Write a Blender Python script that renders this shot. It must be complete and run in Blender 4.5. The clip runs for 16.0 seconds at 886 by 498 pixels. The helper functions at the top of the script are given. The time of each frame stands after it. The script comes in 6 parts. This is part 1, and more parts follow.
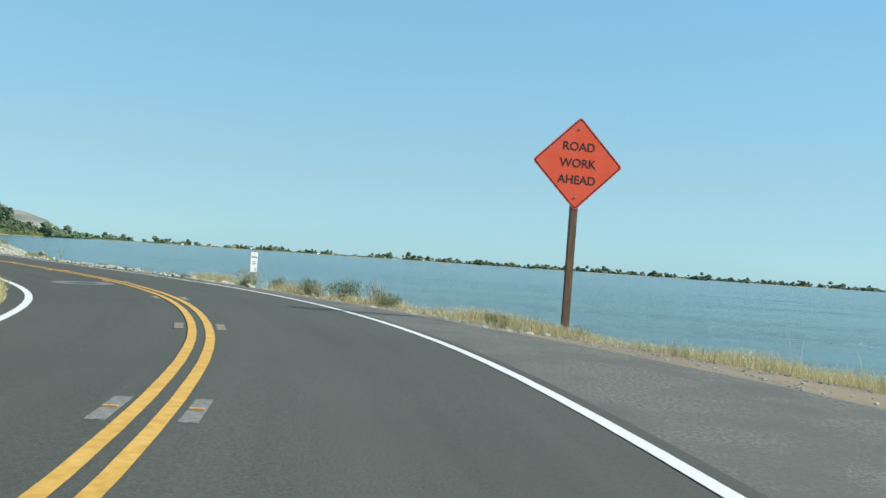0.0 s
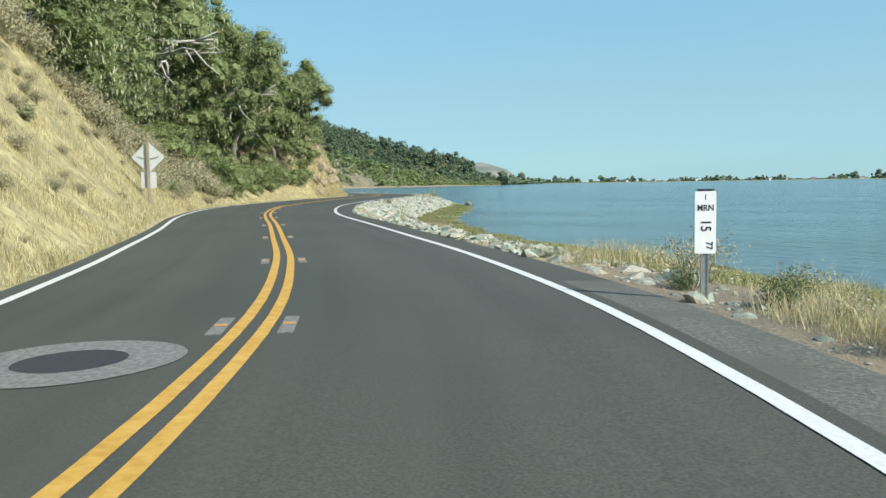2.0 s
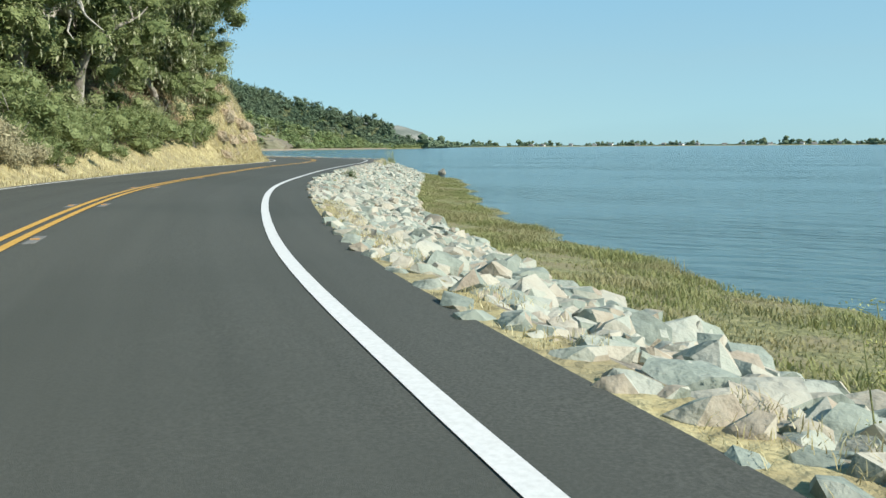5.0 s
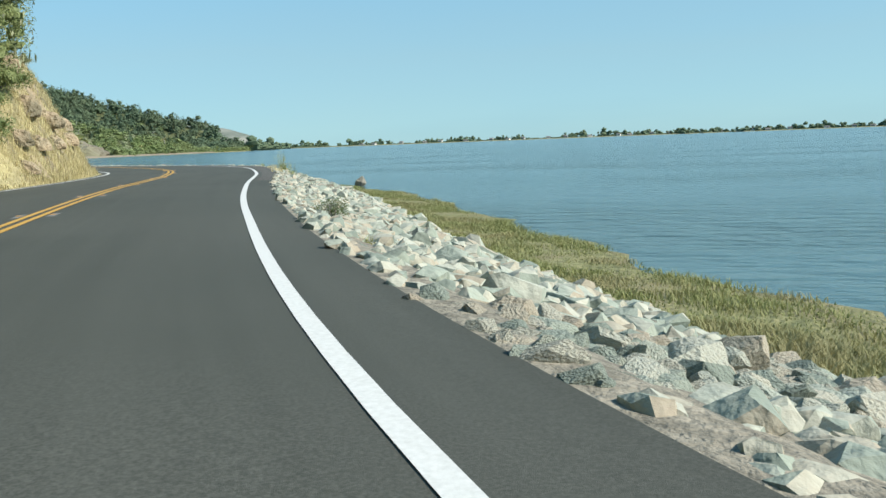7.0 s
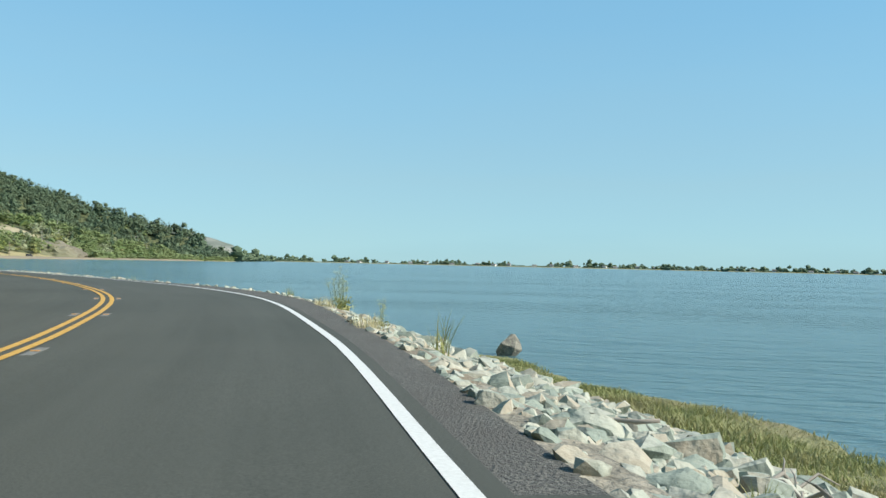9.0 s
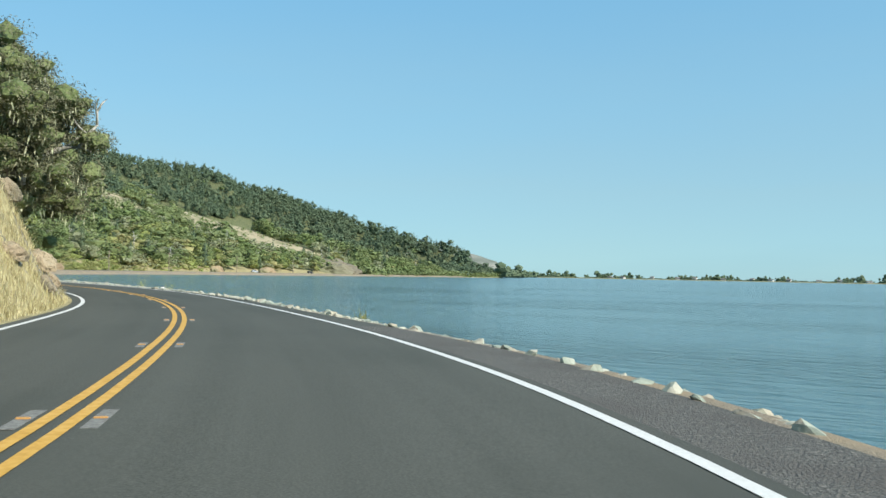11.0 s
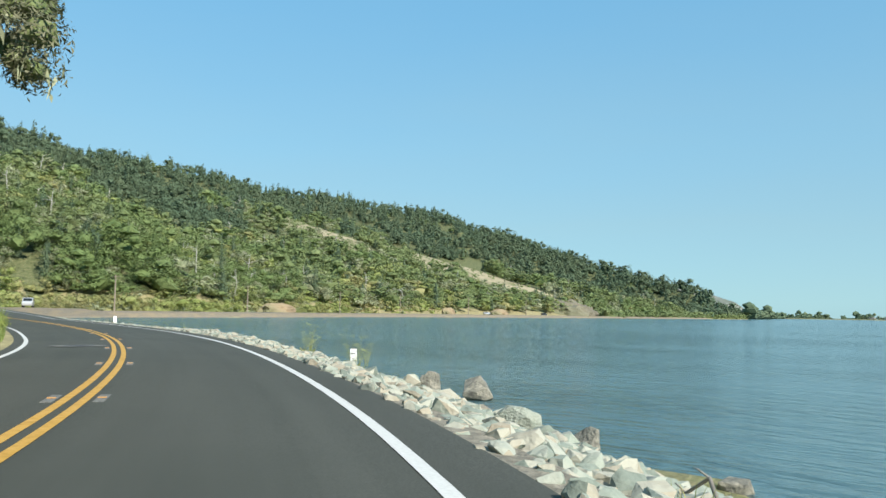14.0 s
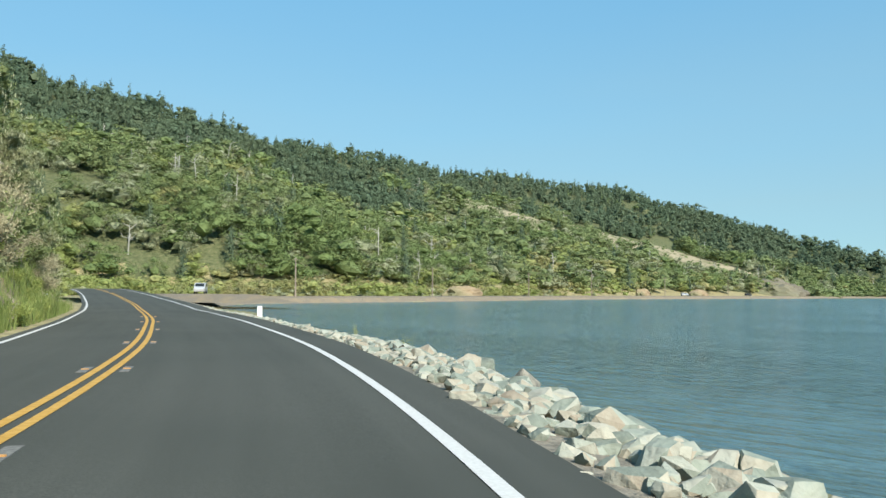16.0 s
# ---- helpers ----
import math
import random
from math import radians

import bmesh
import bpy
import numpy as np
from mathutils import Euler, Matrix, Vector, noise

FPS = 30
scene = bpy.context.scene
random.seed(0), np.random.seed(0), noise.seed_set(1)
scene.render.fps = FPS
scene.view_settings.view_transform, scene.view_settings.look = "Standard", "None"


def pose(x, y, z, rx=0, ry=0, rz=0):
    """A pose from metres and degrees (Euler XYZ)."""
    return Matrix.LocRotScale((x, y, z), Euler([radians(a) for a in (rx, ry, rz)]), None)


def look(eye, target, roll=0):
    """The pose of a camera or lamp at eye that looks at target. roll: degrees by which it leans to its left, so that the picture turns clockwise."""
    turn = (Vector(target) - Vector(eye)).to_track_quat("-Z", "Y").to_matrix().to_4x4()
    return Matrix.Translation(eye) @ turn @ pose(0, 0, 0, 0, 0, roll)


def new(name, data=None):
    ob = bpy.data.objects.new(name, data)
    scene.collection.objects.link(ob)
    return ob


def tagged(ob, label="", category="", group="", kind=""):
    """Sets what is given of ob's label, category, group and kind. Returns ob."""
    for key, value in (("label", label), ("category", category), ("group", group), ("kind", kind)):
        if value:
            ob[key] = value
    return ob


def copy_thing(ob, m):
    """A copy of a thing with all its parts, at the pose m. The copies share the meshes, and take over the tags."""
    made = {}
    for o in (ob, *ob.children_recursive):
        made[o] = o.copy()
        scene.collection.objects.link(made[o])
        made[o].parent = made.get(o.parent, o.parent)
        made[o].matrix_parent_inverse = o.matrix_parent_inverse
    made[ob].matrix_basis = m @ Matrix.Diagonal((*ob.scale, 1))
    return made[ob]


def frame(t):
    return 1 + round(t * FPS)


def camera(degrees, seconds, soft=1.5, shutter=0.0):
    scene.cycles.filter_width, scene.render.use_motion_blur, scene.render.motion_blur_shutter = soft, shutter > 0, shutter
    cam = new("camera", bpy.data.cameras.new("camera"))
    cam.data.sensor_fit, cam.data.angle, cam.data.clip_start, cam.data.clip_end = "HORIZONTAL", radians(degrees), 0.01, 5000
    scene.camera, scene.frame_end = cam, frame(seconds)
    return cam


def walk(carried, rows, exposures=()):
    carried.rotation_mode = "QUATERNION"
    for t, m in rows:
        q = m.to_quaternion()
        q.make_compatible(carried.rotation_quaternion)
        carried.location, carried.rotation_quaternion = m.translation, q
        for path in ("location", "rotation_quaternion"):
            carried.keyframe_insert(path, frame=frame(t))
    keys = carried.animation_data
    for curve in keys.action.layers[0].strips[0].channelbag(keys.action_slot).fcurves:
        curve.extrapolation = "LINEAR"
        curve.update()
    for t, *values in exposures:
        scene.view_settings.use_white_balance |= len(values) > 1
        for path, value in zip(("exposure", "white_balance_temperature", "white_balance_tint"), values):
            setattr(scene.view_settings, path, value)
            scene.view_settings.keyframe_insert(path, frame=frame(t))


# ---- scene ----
# ---- camera ----
cam = camera(55.4, 16.0)
walk(cam, [
    (0.0, pose(-0.047, 0.157, 1.100, 90.881, -3.845, -0.049)),
    (0.5, pose(-0.360, 4.900, 1.099, 89.185, -2.696, 6.884)),
    (1.0, pose(-1.046, 8.945, 1.105, 87.603, -1.577, 16.669)),
    (1.5, pose(-2.166, 13.033, 1.125, 86.466, -0.680, 23.827)),
    (2.0, pose(-3.829, 16.933, 1.131, 85.609, 0.837, 29.470)),
    (2.5, pose(-5.956, 20.766, 1.107, 85.309, 2.485, 32.988)),
    (3.0, pose(-8.403, 24.444, 1.083, 85.860, 2.757, 31.986)),
    (3.5, pose(-11.098, 27.920, 1.070, 85.331, 1.891, 28.455)),
    (4.0, pose(-14.030, 31.340, 1.046, 83.873, 1.017, 26.530)),
    (6.5, pose(-28.750, 49.031, 1.004, 82.902, 1.622, 16.225)),
    (7.0, pose(-31.816, 53.333, 1.024, 82.771, 2.132, 12.226)),
    (7.5, pose(-34.913, 58.094, 1.064, 85.325, 2.216, 9.372)),
    (8.0, pose(-37.975, 63.476, 1.095, 89.672, 2.099, 8.724)),
    (8.5, pose(-40.802, 69.351, 1.107, 91.122, 0.409, 9.144)),
    (9.0, pose(-43.326, 75.157, 1.109, 91.040, -1.290, 11.069)),
    (9.5, pose(-45.734, 80.716, 1.120, 91.363, -1.944, 14.892)),
    (10.0, pose(-48.236, 86.073, 1.209, 92.044, -1.788, 20.518)),
    (11.25, pose(-56.184, 98.295, 1.142, 91.304, -0.797, 30.715)),
    (12.5, pose(-65.813, 109.306, 1.169, 89.593, 0.143, 39.187)),
    (13.0, pose(-70.030, 113.360, 1.102, 90.473, -0.510, 39.194)),
    (13.5, pose(-74.520, 117.195, 1.068, 92.321, -1.459, 39.041)),
    (14.0, pose(-79.204, 120.854, 1.075, 94.311, -0.895, 43.908)),
    (14.5, pose(-84.173, 124.274, 1.070, 94.622, -0.225, 49.145)),
    (15.0, pose(-89.338, 127.425, 1.074, 93.547, 0.556, 52.535)),
    (15.5, pose(-94.715, 130.254, 1.108, 93.033, 0.480, 55.477)),
    (16.0, pose(-100.133, 132.929, 1.101, 92.996, -0.275, 55.898)),
], exposures=[(0.0, 0.6), (16.0, 0.6)])

# ---- light ----
SUN_AZ, SUN_EL = 93.0, 36.0     # degrees from +y towards +x, and above the horizon
world = bpy.data.worlds.new("sky")
scene.world = world
world.use_nodes = True
wn = world.node_tree.nodes
sky = wn.new("ShaderNodeTexSky")
sky.sky_type = "NISHITA"
sky.sun_disc = False
sky.sun_elevation, sky.sun_rotation = radians(SUN_EL), radians(SUN_AZ)
sky.air_density, sky.dust_density, sky.ozone_density = 1.0, 0.0, 4.0
soften = wn.new("ShaderNodeGamma")          # haze evens out the sky between zenith and horizon
soften.inputs["Gamma"].default_value = 0.30
tint = wn.new("ShaderNodeMix")
tint.data_type, tint.blend_type = "RGBA", "MULTIPLY"
tint.inputs[0].default_value = 1.0
tint.inputs[7].default_value = (0.158, 0.263, 0.309, 1)
# deep blue overhead, greyish haze low down, with faint streaks
direction = wn.new("ShaderNodeTexCoord")
parts = wn.new("ShaderNodeSeparateXYZ")
flat_streaks = wn.new("ShaderNodeMapping")
flat_streaks.inputs["Scale"].default_value = (2.0, 2.0, 11.0)
streaks = wn.new("ShaderNodeTexNoise")
streaks.inputs["Scale"].default_value, streaks.inputs["Detail"].default_value = 1.3, 5.0
shift = wn.new("ShaderNodeMath")
shift.operation = "MULTIPLY_ADD"
shift.inputs[1].default_value = 0.10
height = wn.new("ShaderNodeMath")
height.operation = "SUBTRACT"
height.inputs[1].default_value = 0.05
haze = wn.new("ShaderNodeValToRGB")
tones = haze.color_ramp.elements
while len(tones) < 6:
    tones.new(0.5)
for tone, place, shade in zip(tones, (0.0, 0.03, 0.10, 0.20, 0.36, 0.60), ((0.79, 0.785, 0.80), (0.85, 0.825, 0.82), (0.885, 0.82, 0.79), (0.82, 0.84, 0.85), (0.67, 0.82, 0.91), (0.62, 0.80, 0.91))):
    tone.position, tone.color = place, (*shade, 1)
clear = wn.new("ShaderNodeMix")
clear.data_type, clear.blend_type = "RGBA", "MULTIPLY"
clear.inputs[0].default_value = 1.0
wl = world.node_tree.links.new
wl(direction.outputs["Generated"], parts.inputs[0])
wl(direction.outputs["Generated"], flat_streaks.inputs["Vector"])
wl(flat_streaks.outputs[0], streaks.inputs["Vector"])
wl(streaks.outputs["Fac"], shift.inputs[0])
wl(parts.outputs["Z"], height.inputs[0])
wl(height.outputs[0], shift.inputs[2])
wl(shift.outputs[0], haze.inputs[0])
wl(tint.outputs[2], clear.inputs[6])
wl(haze.outputs[0], clear.inputs[7])
wn["Background"].inputs["Strength"].default_value = 1.2
world.node_tree.links.new(sky.outputs[0], soften.inputs["Color"])
world.node_tree.links.new(soften.outputs[0], tint.inputs[6])
wl(clear.outputs[2], wn["Background"].inputs["Color"])
sun = new("sun", bpy.data.lights.new("sun", "SUN"))
sun.data.energy, sun.data.angle, sun.data.color = 4.8, radians(0.6), (1.0, 0.94, 0.84)
to_sun = Vector((math.sin(radians(SUN_AZ)) * math.cos(radians(SUN_EL)), math.cos(radians(SUN_AZ)) * math.cos(radians(SUN_EL)), math.sin(radians(SUN_EL))))
sun.matrix_world = look(to_sun * 60, (0, 0, 0))


# ---- materials ----
def material(name, colors, scale=4.0, rough=0.8, bump=0.3, bump_scale=None, detail=6.0, island=0.0, each=0.0, patches=None,
             patch_scale=0.2, metallic=0.0, spec=0.3, through_light=0.0, stretch=(1, 1, 1), distance=0.02):
    """A surface whose colour runs through the given list by noise; patches: a second colour in large stains;
    island / each: how much single pieces of a mesh / single objects differ."""
    m = bpy.data.materials.new(name)
    m.use_nodes = True
    nt = m.node_tree
    n, link = nt.nodes, nt.links.new
    b = n["Principled BSDF"]
    b.inputs["Roughness"].default_value = rough
    b.inputs["Metallic"].default_value = metallic
    b.inputs["Specular IOR Level"].default_value = spec
    co = n.new("ShaderNodeTexCoord")
    mp = n.new("ShaderNodeMapping")
    mp.inputs["Scale"].default_value = stretch
    link(co.outputs["Object"], mp.inputs["Vector"])
    nz = n.new("ShaderNodeTexNoise")
    nz.inputs["Scale"].default_value, nz.inputs["Detail"].default_value = scale, detail
    nz.inputs["Roughness"].default_value = 0.65
    link(mp.outputs[0], nz.inputs["Vector"])
    fac = nz.outputs["Fac"]
    if island or each:
        info = n.new("ShaderNodeNewGeometry" if island else "ShaderNodeObjectInfo")
        rnd = info.outputs["Random Per Island"] if island else info.outputs["Random"]
        mixer = n.new("ShaderNodeMix")
        mixer.inputs[0].default_value = island or each
        link(fac, mixer.inputs[2])
        link(rnd, mixer.inputs[3])
        fac = mixer.outputs[0]
    ramp = n.new("ShaderNodeValToRGB")
    lo, hi = (0.08, 0.92) if (island or each) else (0.32, 0.68)
    el = ramp.color_ramp.elements
    while len(el) < len(colors):
        el.new(0.5)
    for i, c in enumerate(colors):
        el[i].position = lo + (hi - lo) * i / max(1, len(colors) - 1)
        el[i].color = (*c, 1)
    link(fac, ramp.inputs[0])
    out = ramp.outputs[0]
    if patches:
        pz = n.new("ShaderNodeTexNoise")
        pz.inputs["Scale"].default_value, pz.inputs["Detail"].default_value = patch_scale, 5.0
        link(mp.outputs[0], pz.inputs["Vector"])
        pr = n.new("ShaderNodeValToRGB")
        pr.color_ramp.elements[0].position, pr.color_ramp.elements[1].position = 0.45, 0.62
        link(pz.outputs["Fac"], pr.inputs[0])
        mx = n.new("ShaderNodeMix")
        mx.data_type = "RGBA"
        link(pr.outputs[0], mx.inputs[0])
        link(out, mx.inputs[6])
        mx.inputs[7].default_value = (*patches, 1)
        out = mx.outputs[2]
    link(out, b.inputs["Base Color"])
    if bump:
        bz = n.new("ShaderNodeTexNoise")
        bz.inputs["Scale"].default_value, bz.inputs["Detail"].default_value = bump_scale or scale * 3, 5.0
        link(mp.outputs[0], bz.inputs["Vector"])
        bp = n.new("ShaderNodeBump")
        bp.inputs["Strength"].default_value, bp.inputs["Distance"].default_value = bump, distance
        link(bz.outputs["Fac"], bp.inputs["Height"])
        link(bp.outputs[0], b.inputs["Normal"])
    if through_light:
        tr = n.new("ShaderNodeBsdfTranslucent")
        link(out, tr.inputs["Color"])
        ms = n.new("ShaderNodeMixShader")
        ms.inputs[0].default_value = through_light
        link(b.outputs[0], ms.inputs[1])
        link(tr.outputs[0], ms.inputs[2])
        link(ms.outputs[0], n["Material Output"].inputs["Surface"])
    return m


M_ASPHALT = material("asphalt", [(0.036, 0.039, 0.032), (0.062, 0.065, 0.054), (0.094, 0.097, 0.081)], 55, 0.9, 0.5, 220, patches=(0.053, 0.057, 0.047), patch_scale=0.16, distance=0.004)
M_SHOULDER = material("worn_asphalt", [(0.062, 0.063, 0.055), (0.115, 0.117, 0.102), (0.20, 0.20, 0.172)], 26, 0.95, 0.7, 90, patches=(0.098, 0.098, 0.085), patch_scale=0.8, distance=0.012)
M_GRAVEL = material("gravel", [(0.11, 0.09, 0.065), (0.20, 0.168, 0.122), (0.32, 0.28, 0.21)], 30, 0.95, 0.9, 45, patches=(0.25, 0.20, 0.13), patch_scale=0.5, distance=0.03)
M_WHITE = material("white_road_paint", [(0.52, 0.52, 0.49), (0.58, 0.58, 0.55), (0.63, 0.63, 0.60)], 30, 0.75, 0.2, 120, distance=0.003)
M_YELLOW = material("yellow_road_paint", [(0.42, 0.235, 0.04), (0.52, 0.30, 0.06), (0.58, 0.36, 0.10)], 10, 0.7, 0.2, 90, distance=0.004)
M_PATCH = material("pale_patch", [(0.10, 0.10, 0.095), (0.17, 0.17, 0.155), (0.24, 0.24, 0.22)], 20, 0.9, 0.3, 80, distance=0.004)
M_REFLECTOR = material("amber_reflector", [(0.45, 0.24, 0.08), (0.52, 0.30, 0.11)], 20, 0.35, 0)
M_CONCRETE = material("concrete", [(0.30, 0.29, 0.27), (0.40, 0.39, 0.36), (0.48, 0.47, 0.43)], 12, 0.9, 0.4, 60, distance=0.006)
M_IRON = material("cast_iron", [(0.045, 0.045, 0.05), (0.085, 0.08, 0.08)], 30, 0.6, 0.4, 60, metallic=0.5)
M_RUST = material("rusty_steel", [(0.12, 0.06, 0.035), (0.2, 0.11, 0.065)], 30, 0.8, 0.3)
STONE_TONES = [(0.10, 0.115, 0.095), (0.19, 0.22, 0.18), (0.27, 0.305, 0.25), (0.36, 0.37, 0.305), (0.385, 0.37, 0.295), (0.32, 0.285, 0.215), (0.25, 0.20, 0.145)]
M_STONE = material("quarry_stone", STONE_TONES, 5.0, 0.9, 0.9, 8, each=0.62, distance=0.05)
M_STONES = material("quarry_stones", STONE_TONES, 5.0, 0.9, 0.9, 8, island=0.62, distance=0.05)
M_WETSTONE = material("weathered_rock", [(0.10, 0.098, 0.082), (0.22, 0.21, 0.17), (0.36, 0.335, 0.265)], 2.5, 0.85, 0.8, 8, distance=0.06)
M_BANK = material("stony_bank", [(0.13, 0.12, 0.095), (0.22, 0.20, 0.155), (0.31, 0.28, 0.22)], 6, 0.95, 0.9, 18, distance=0.05)
M_MARSH = material("marsh_ground", [(0.10, 0.11, 0.045), (0.19, 0.19, 0.085), (0.29, 0.265, 0.13)], 5, 0.95, 1.0, 11, patches=(0.21, 0.185, 0.10), patch_scale=0.9, distance=0.09)
M_DRYGROUND = material("dry_grass_ground", [(0.19, 0.158, 0.078), (0.345, 0.30, 0.15), (0.48, 0.43, 0.235)], 3.2, 0.95, 0.9, 9, patches=(0.25, 0.218, 0.12), patch_scale=0.9, distance=0.08)
M_SOIL = material("woodland_soil", [(0.07, 0.055, 0.035), (0.13, 0.10, 0.06), (0.2, 0.16, 0.09)], 1.2, 0.95, 0.8, 6, distance=0.1)
M_CLIFF = material("crumbling_rock_face", [(0.20, 0.155, 0.10), (0.36, 0.29, 0.19), (0.50, 0.42, 0.29)], 0.9, 0.95, 1.0, 3.5, patches=(0.17, 0.15, 0.10), patch_scale=0.5, distance=0.25)
M_GREYBANK = material("grey_crumbling_bank", [(0.13, 0.115, 0.09), (0.24, 0.22, 0.18), (0.36, 0.34, 0.29)], 1.6, 0.95, 1.0, 5.0, patches=(0.17, 0.16, 0.11), patch_scale=0.6, distance=0.2)
M_DRYGRASS = material("dry_grass", [(0.25, 0.205, 0.095), (0.50, 0.44, 0.23), (0.68, 0.62, 0.385)], 1.0, 0.8, 0, island=0.85, through_light=0.3)
M_GREENGRASS = material("green_grass", [(0.15, 0.18, 0.05), (0.27, 0.28, 0.10), (0.42, 0.39, 0.17)], 0.8, 0.8, 0, island=0.6, through_light=0.3)
M_LUSHGRASS = material("lush_grass", [(0.10, 0.15, 0.035), (0.19, 0.25, 0.07), (0.36, 0.38, 0.15)], 0.8, 0.8, 0, island=0.6, through_light=0.3)
M_MARSHGRASS = material("marsh_plants", [(0.15, 0.175, 0.06), (0.25, 0.27, 0.105), (0.38, 0.37, 0.18)], 0.8, 0.8, 0, island=0.5, patches=(0.30, 0.28, 0.14), patch_scale=0.6, through_light=0.25)
M_DRIFT = material("driftwood_grain", [(0.20, 0.18, 0.15), (0.34, 0.31, 0.26)], 3, 0.9, 0.2)
M_PALEBARK = material("bleached_bark", [(0.34, 0.33, 0.29), (0.46, 0.45, 0.40)], 2, 0.9, 0.2)
M_UNDERGROWTH = material("wood_undergrowth", [(0.06, 0.075, 0.032), (0.11, 0.125, 0.055), (0.17, 0.17, 0.085)], 0.7, 0.95, 1.0, 0.9, distance=0.8)
M_GRIT = material("grey_grit", [(0.055, 0.055, 0.05), (0.10, 0.098, 0.088), (0.20, 0.19, 0.165)], 26, 0.95, 1.0, 40, patches=(0.095, 0.09, 0.08), patch_scale=0.8, distance=0.03)
M_FARROCK = material("grey_brown_rock", [(0.10, 0.09, 0.065), (0.18, 0.16, 0.115), (0.27, 0.235, 0.165)], 0.3, 0.95, 1.0, 0.9, patches=(0.12, 0.13, 0.07), patch_scale=0.12, distance=0.4)
M_EARTHCUT = material("ochre_earth", [(0.20, 0.15, 0.09), (0.32, 0.24, 0.145), (0.42, 0.33, 0.21)], 0.4, 0.95, 1.0, 1.2, patches=(0.15, 0.15, 0.08), patch_scale=0.2, distance=0.3)
M_HILLGRASS = material("pale_hill_grass", [(0.22, 0.185, 0.115), (0.32, 0.275, 0.175), (0.41, 0.355, 0.24)], 0.08, 0.95, 0.8, 0.6, patches=(0.20, 0.19, 0.10), patch_scale=0.05, distance=0.4)
M_OAKLEAF = material("oak_leaves", [(0.072, 0.108, 0.038), (0.135, 0.18, 0.066), (0.215, 0.255, 0.102), (0.32, 0.345, 0.165)], 0.35, 0.55, 0, island=0.5, through_light=0.28)
M_VERGELEAF = material("verge_shrub_leaves", [(0.06, 0.085, 0.03), (0.12, 0.155, 0.058), (0.20, 0.235, 0.10)], 1.5, 0.6, 0, island=0.55, through_light=0.2)
M_GREYLEAF = material("grey_green_leaves", [(0.151, 0.176, 0.08), (0.25, 0.276, 0.136), (0.392, 0.401, 0.231)], 0.35, 0.6, 0, island=0.5, through_light=0.3)
M_FARBRIGHT = material("far_bright_leaves", [(0.15, 0.20, 0.052), (0.24, 0.285, 0.085), (0.35, 0.365, 0.14)], 0.9, 0.75, 0, detail=9, island=0.3, patches=(0.28, 0.265, 0.115), patch_scale=0.05, through_light=0.15)
M_GREYBROWNLEAF = material("grey_brown_oak_leaves", [(0.06, 0.07, 0.032), (0.105, 0.112, 0.058), (0.17, 0.17, 0.098), (0.26, 0.255, 0.165)], 0.5, 0.6, 0, island=0.5, through_light=0.12)
M_SIGNFADED = material("faded_spray_paint", [(0.14, 0.16, 0.145), (0.26, 0.29, 0.26), (0.40, 0.43, 0.39)], 30, 0.9, 0.2, 80, distance=0.003)
M_OAKMASS = material("oak_foliage", [(0.052, 0.077, 0.025), (0.103, 0.138, 0.047), (0.172, 0.206, 0.081), (0.283, 0.3, 0.146)], 3.0, 0.7, 0.8, 5.0, detail=10, island=0.3, distance=0.15)
M_GREYMASS = material("grey_oak_foliage", [(0.10, 0.125, 0.055), (0.19, 0.215, 0.10), (0.31, 0.33, 0.18), (0.42, 0.43, 0.27)], 3.0, 0.7, 1.0, 5.0, detail=10, island=0.12, distance=0.22)
M_BRIGHTLEAF = material("willow_leaves", [(0.15, 0.20, 0.045), (0.26, 0.31, 0.08), (0.38, 0.40, 0.13)], 0.3, 0.6, 0, island=0.5, through_light=0.25)
M_DEADLEAF = material("dead_brush", [(0.215, 0.196, 0.116), (0.33, 0.305, 0.186), (0.45, 0.428, 0.272)], 0.8, 0.9, 0, island=0.5, through_light=0.15)
M_LICHEN = material("lace_lichen", [(0.27, 0.30, 0.17), (0.42, 0.44, 0.27), (0.56, 0.555, 0.38)], 0.8, 0.9, 0, island=0.5, through_light=0.25)
M_FAROAK = material("far_oak_leaves", [(0.08, 0.118, 0.046), (0.135, 0.18, 0.07), (0.20, 0.242, 0.10), (0.29, 0.315, 0.165)], 0.8, 0.75, 0, detail=9, island=0.3, patches=(0.145, 0.20, 0.068), patch_scale=0.025, through_light=0.15)
M_FARGREY = material("far_lichened_leaves", [(0.16, 0.185, 0.10), (0.27, 0.295, 0.17), (0.42, 0.43, 0.29)], 0.9, 0.75, 0, detail=9, island=0.3, through_light=0.15)
M_FARCONIFER = material("far_conifer_needles", [(0.05, 0.082, 0.046), (0.085, 0.12, 0.066), (0.135, 0.168, 0.096)], 0.9, 0.8, 0, detail=9, island=0.35, patches=(0.075, 0.115, 0.066), patch_scale=0.02)
M_BARK = material("oak_bark", [(0.15, 0.135, 0.11), (0.31, 0.29, 0.245), (0.48, 0.46, 0.40)], 3, 0.95, 0.8, 10, stretch=(1, 1, 0.4), distance=0.04)
M_STEM = material("green_stem", [(0.16, 0.19, 0.07), (0.26, 0.27, 0.12)], 6, 0.8, 0)
M_FENNEL = material("fennel_flowers", [(0.34, 0.36, 0.12), (0.48, 0.48, 0.18)], 6, 0.8, 0, island=0.5, through_light=0.2)
M_ORANGE = material("orange_sign_sheeting", [(0.88, 0.10, 0.04), (0.93, 0.13, 0.055)], 3, 0.45, 0, patches=(0.90, 0.13, 0.07), patch_scale=2)
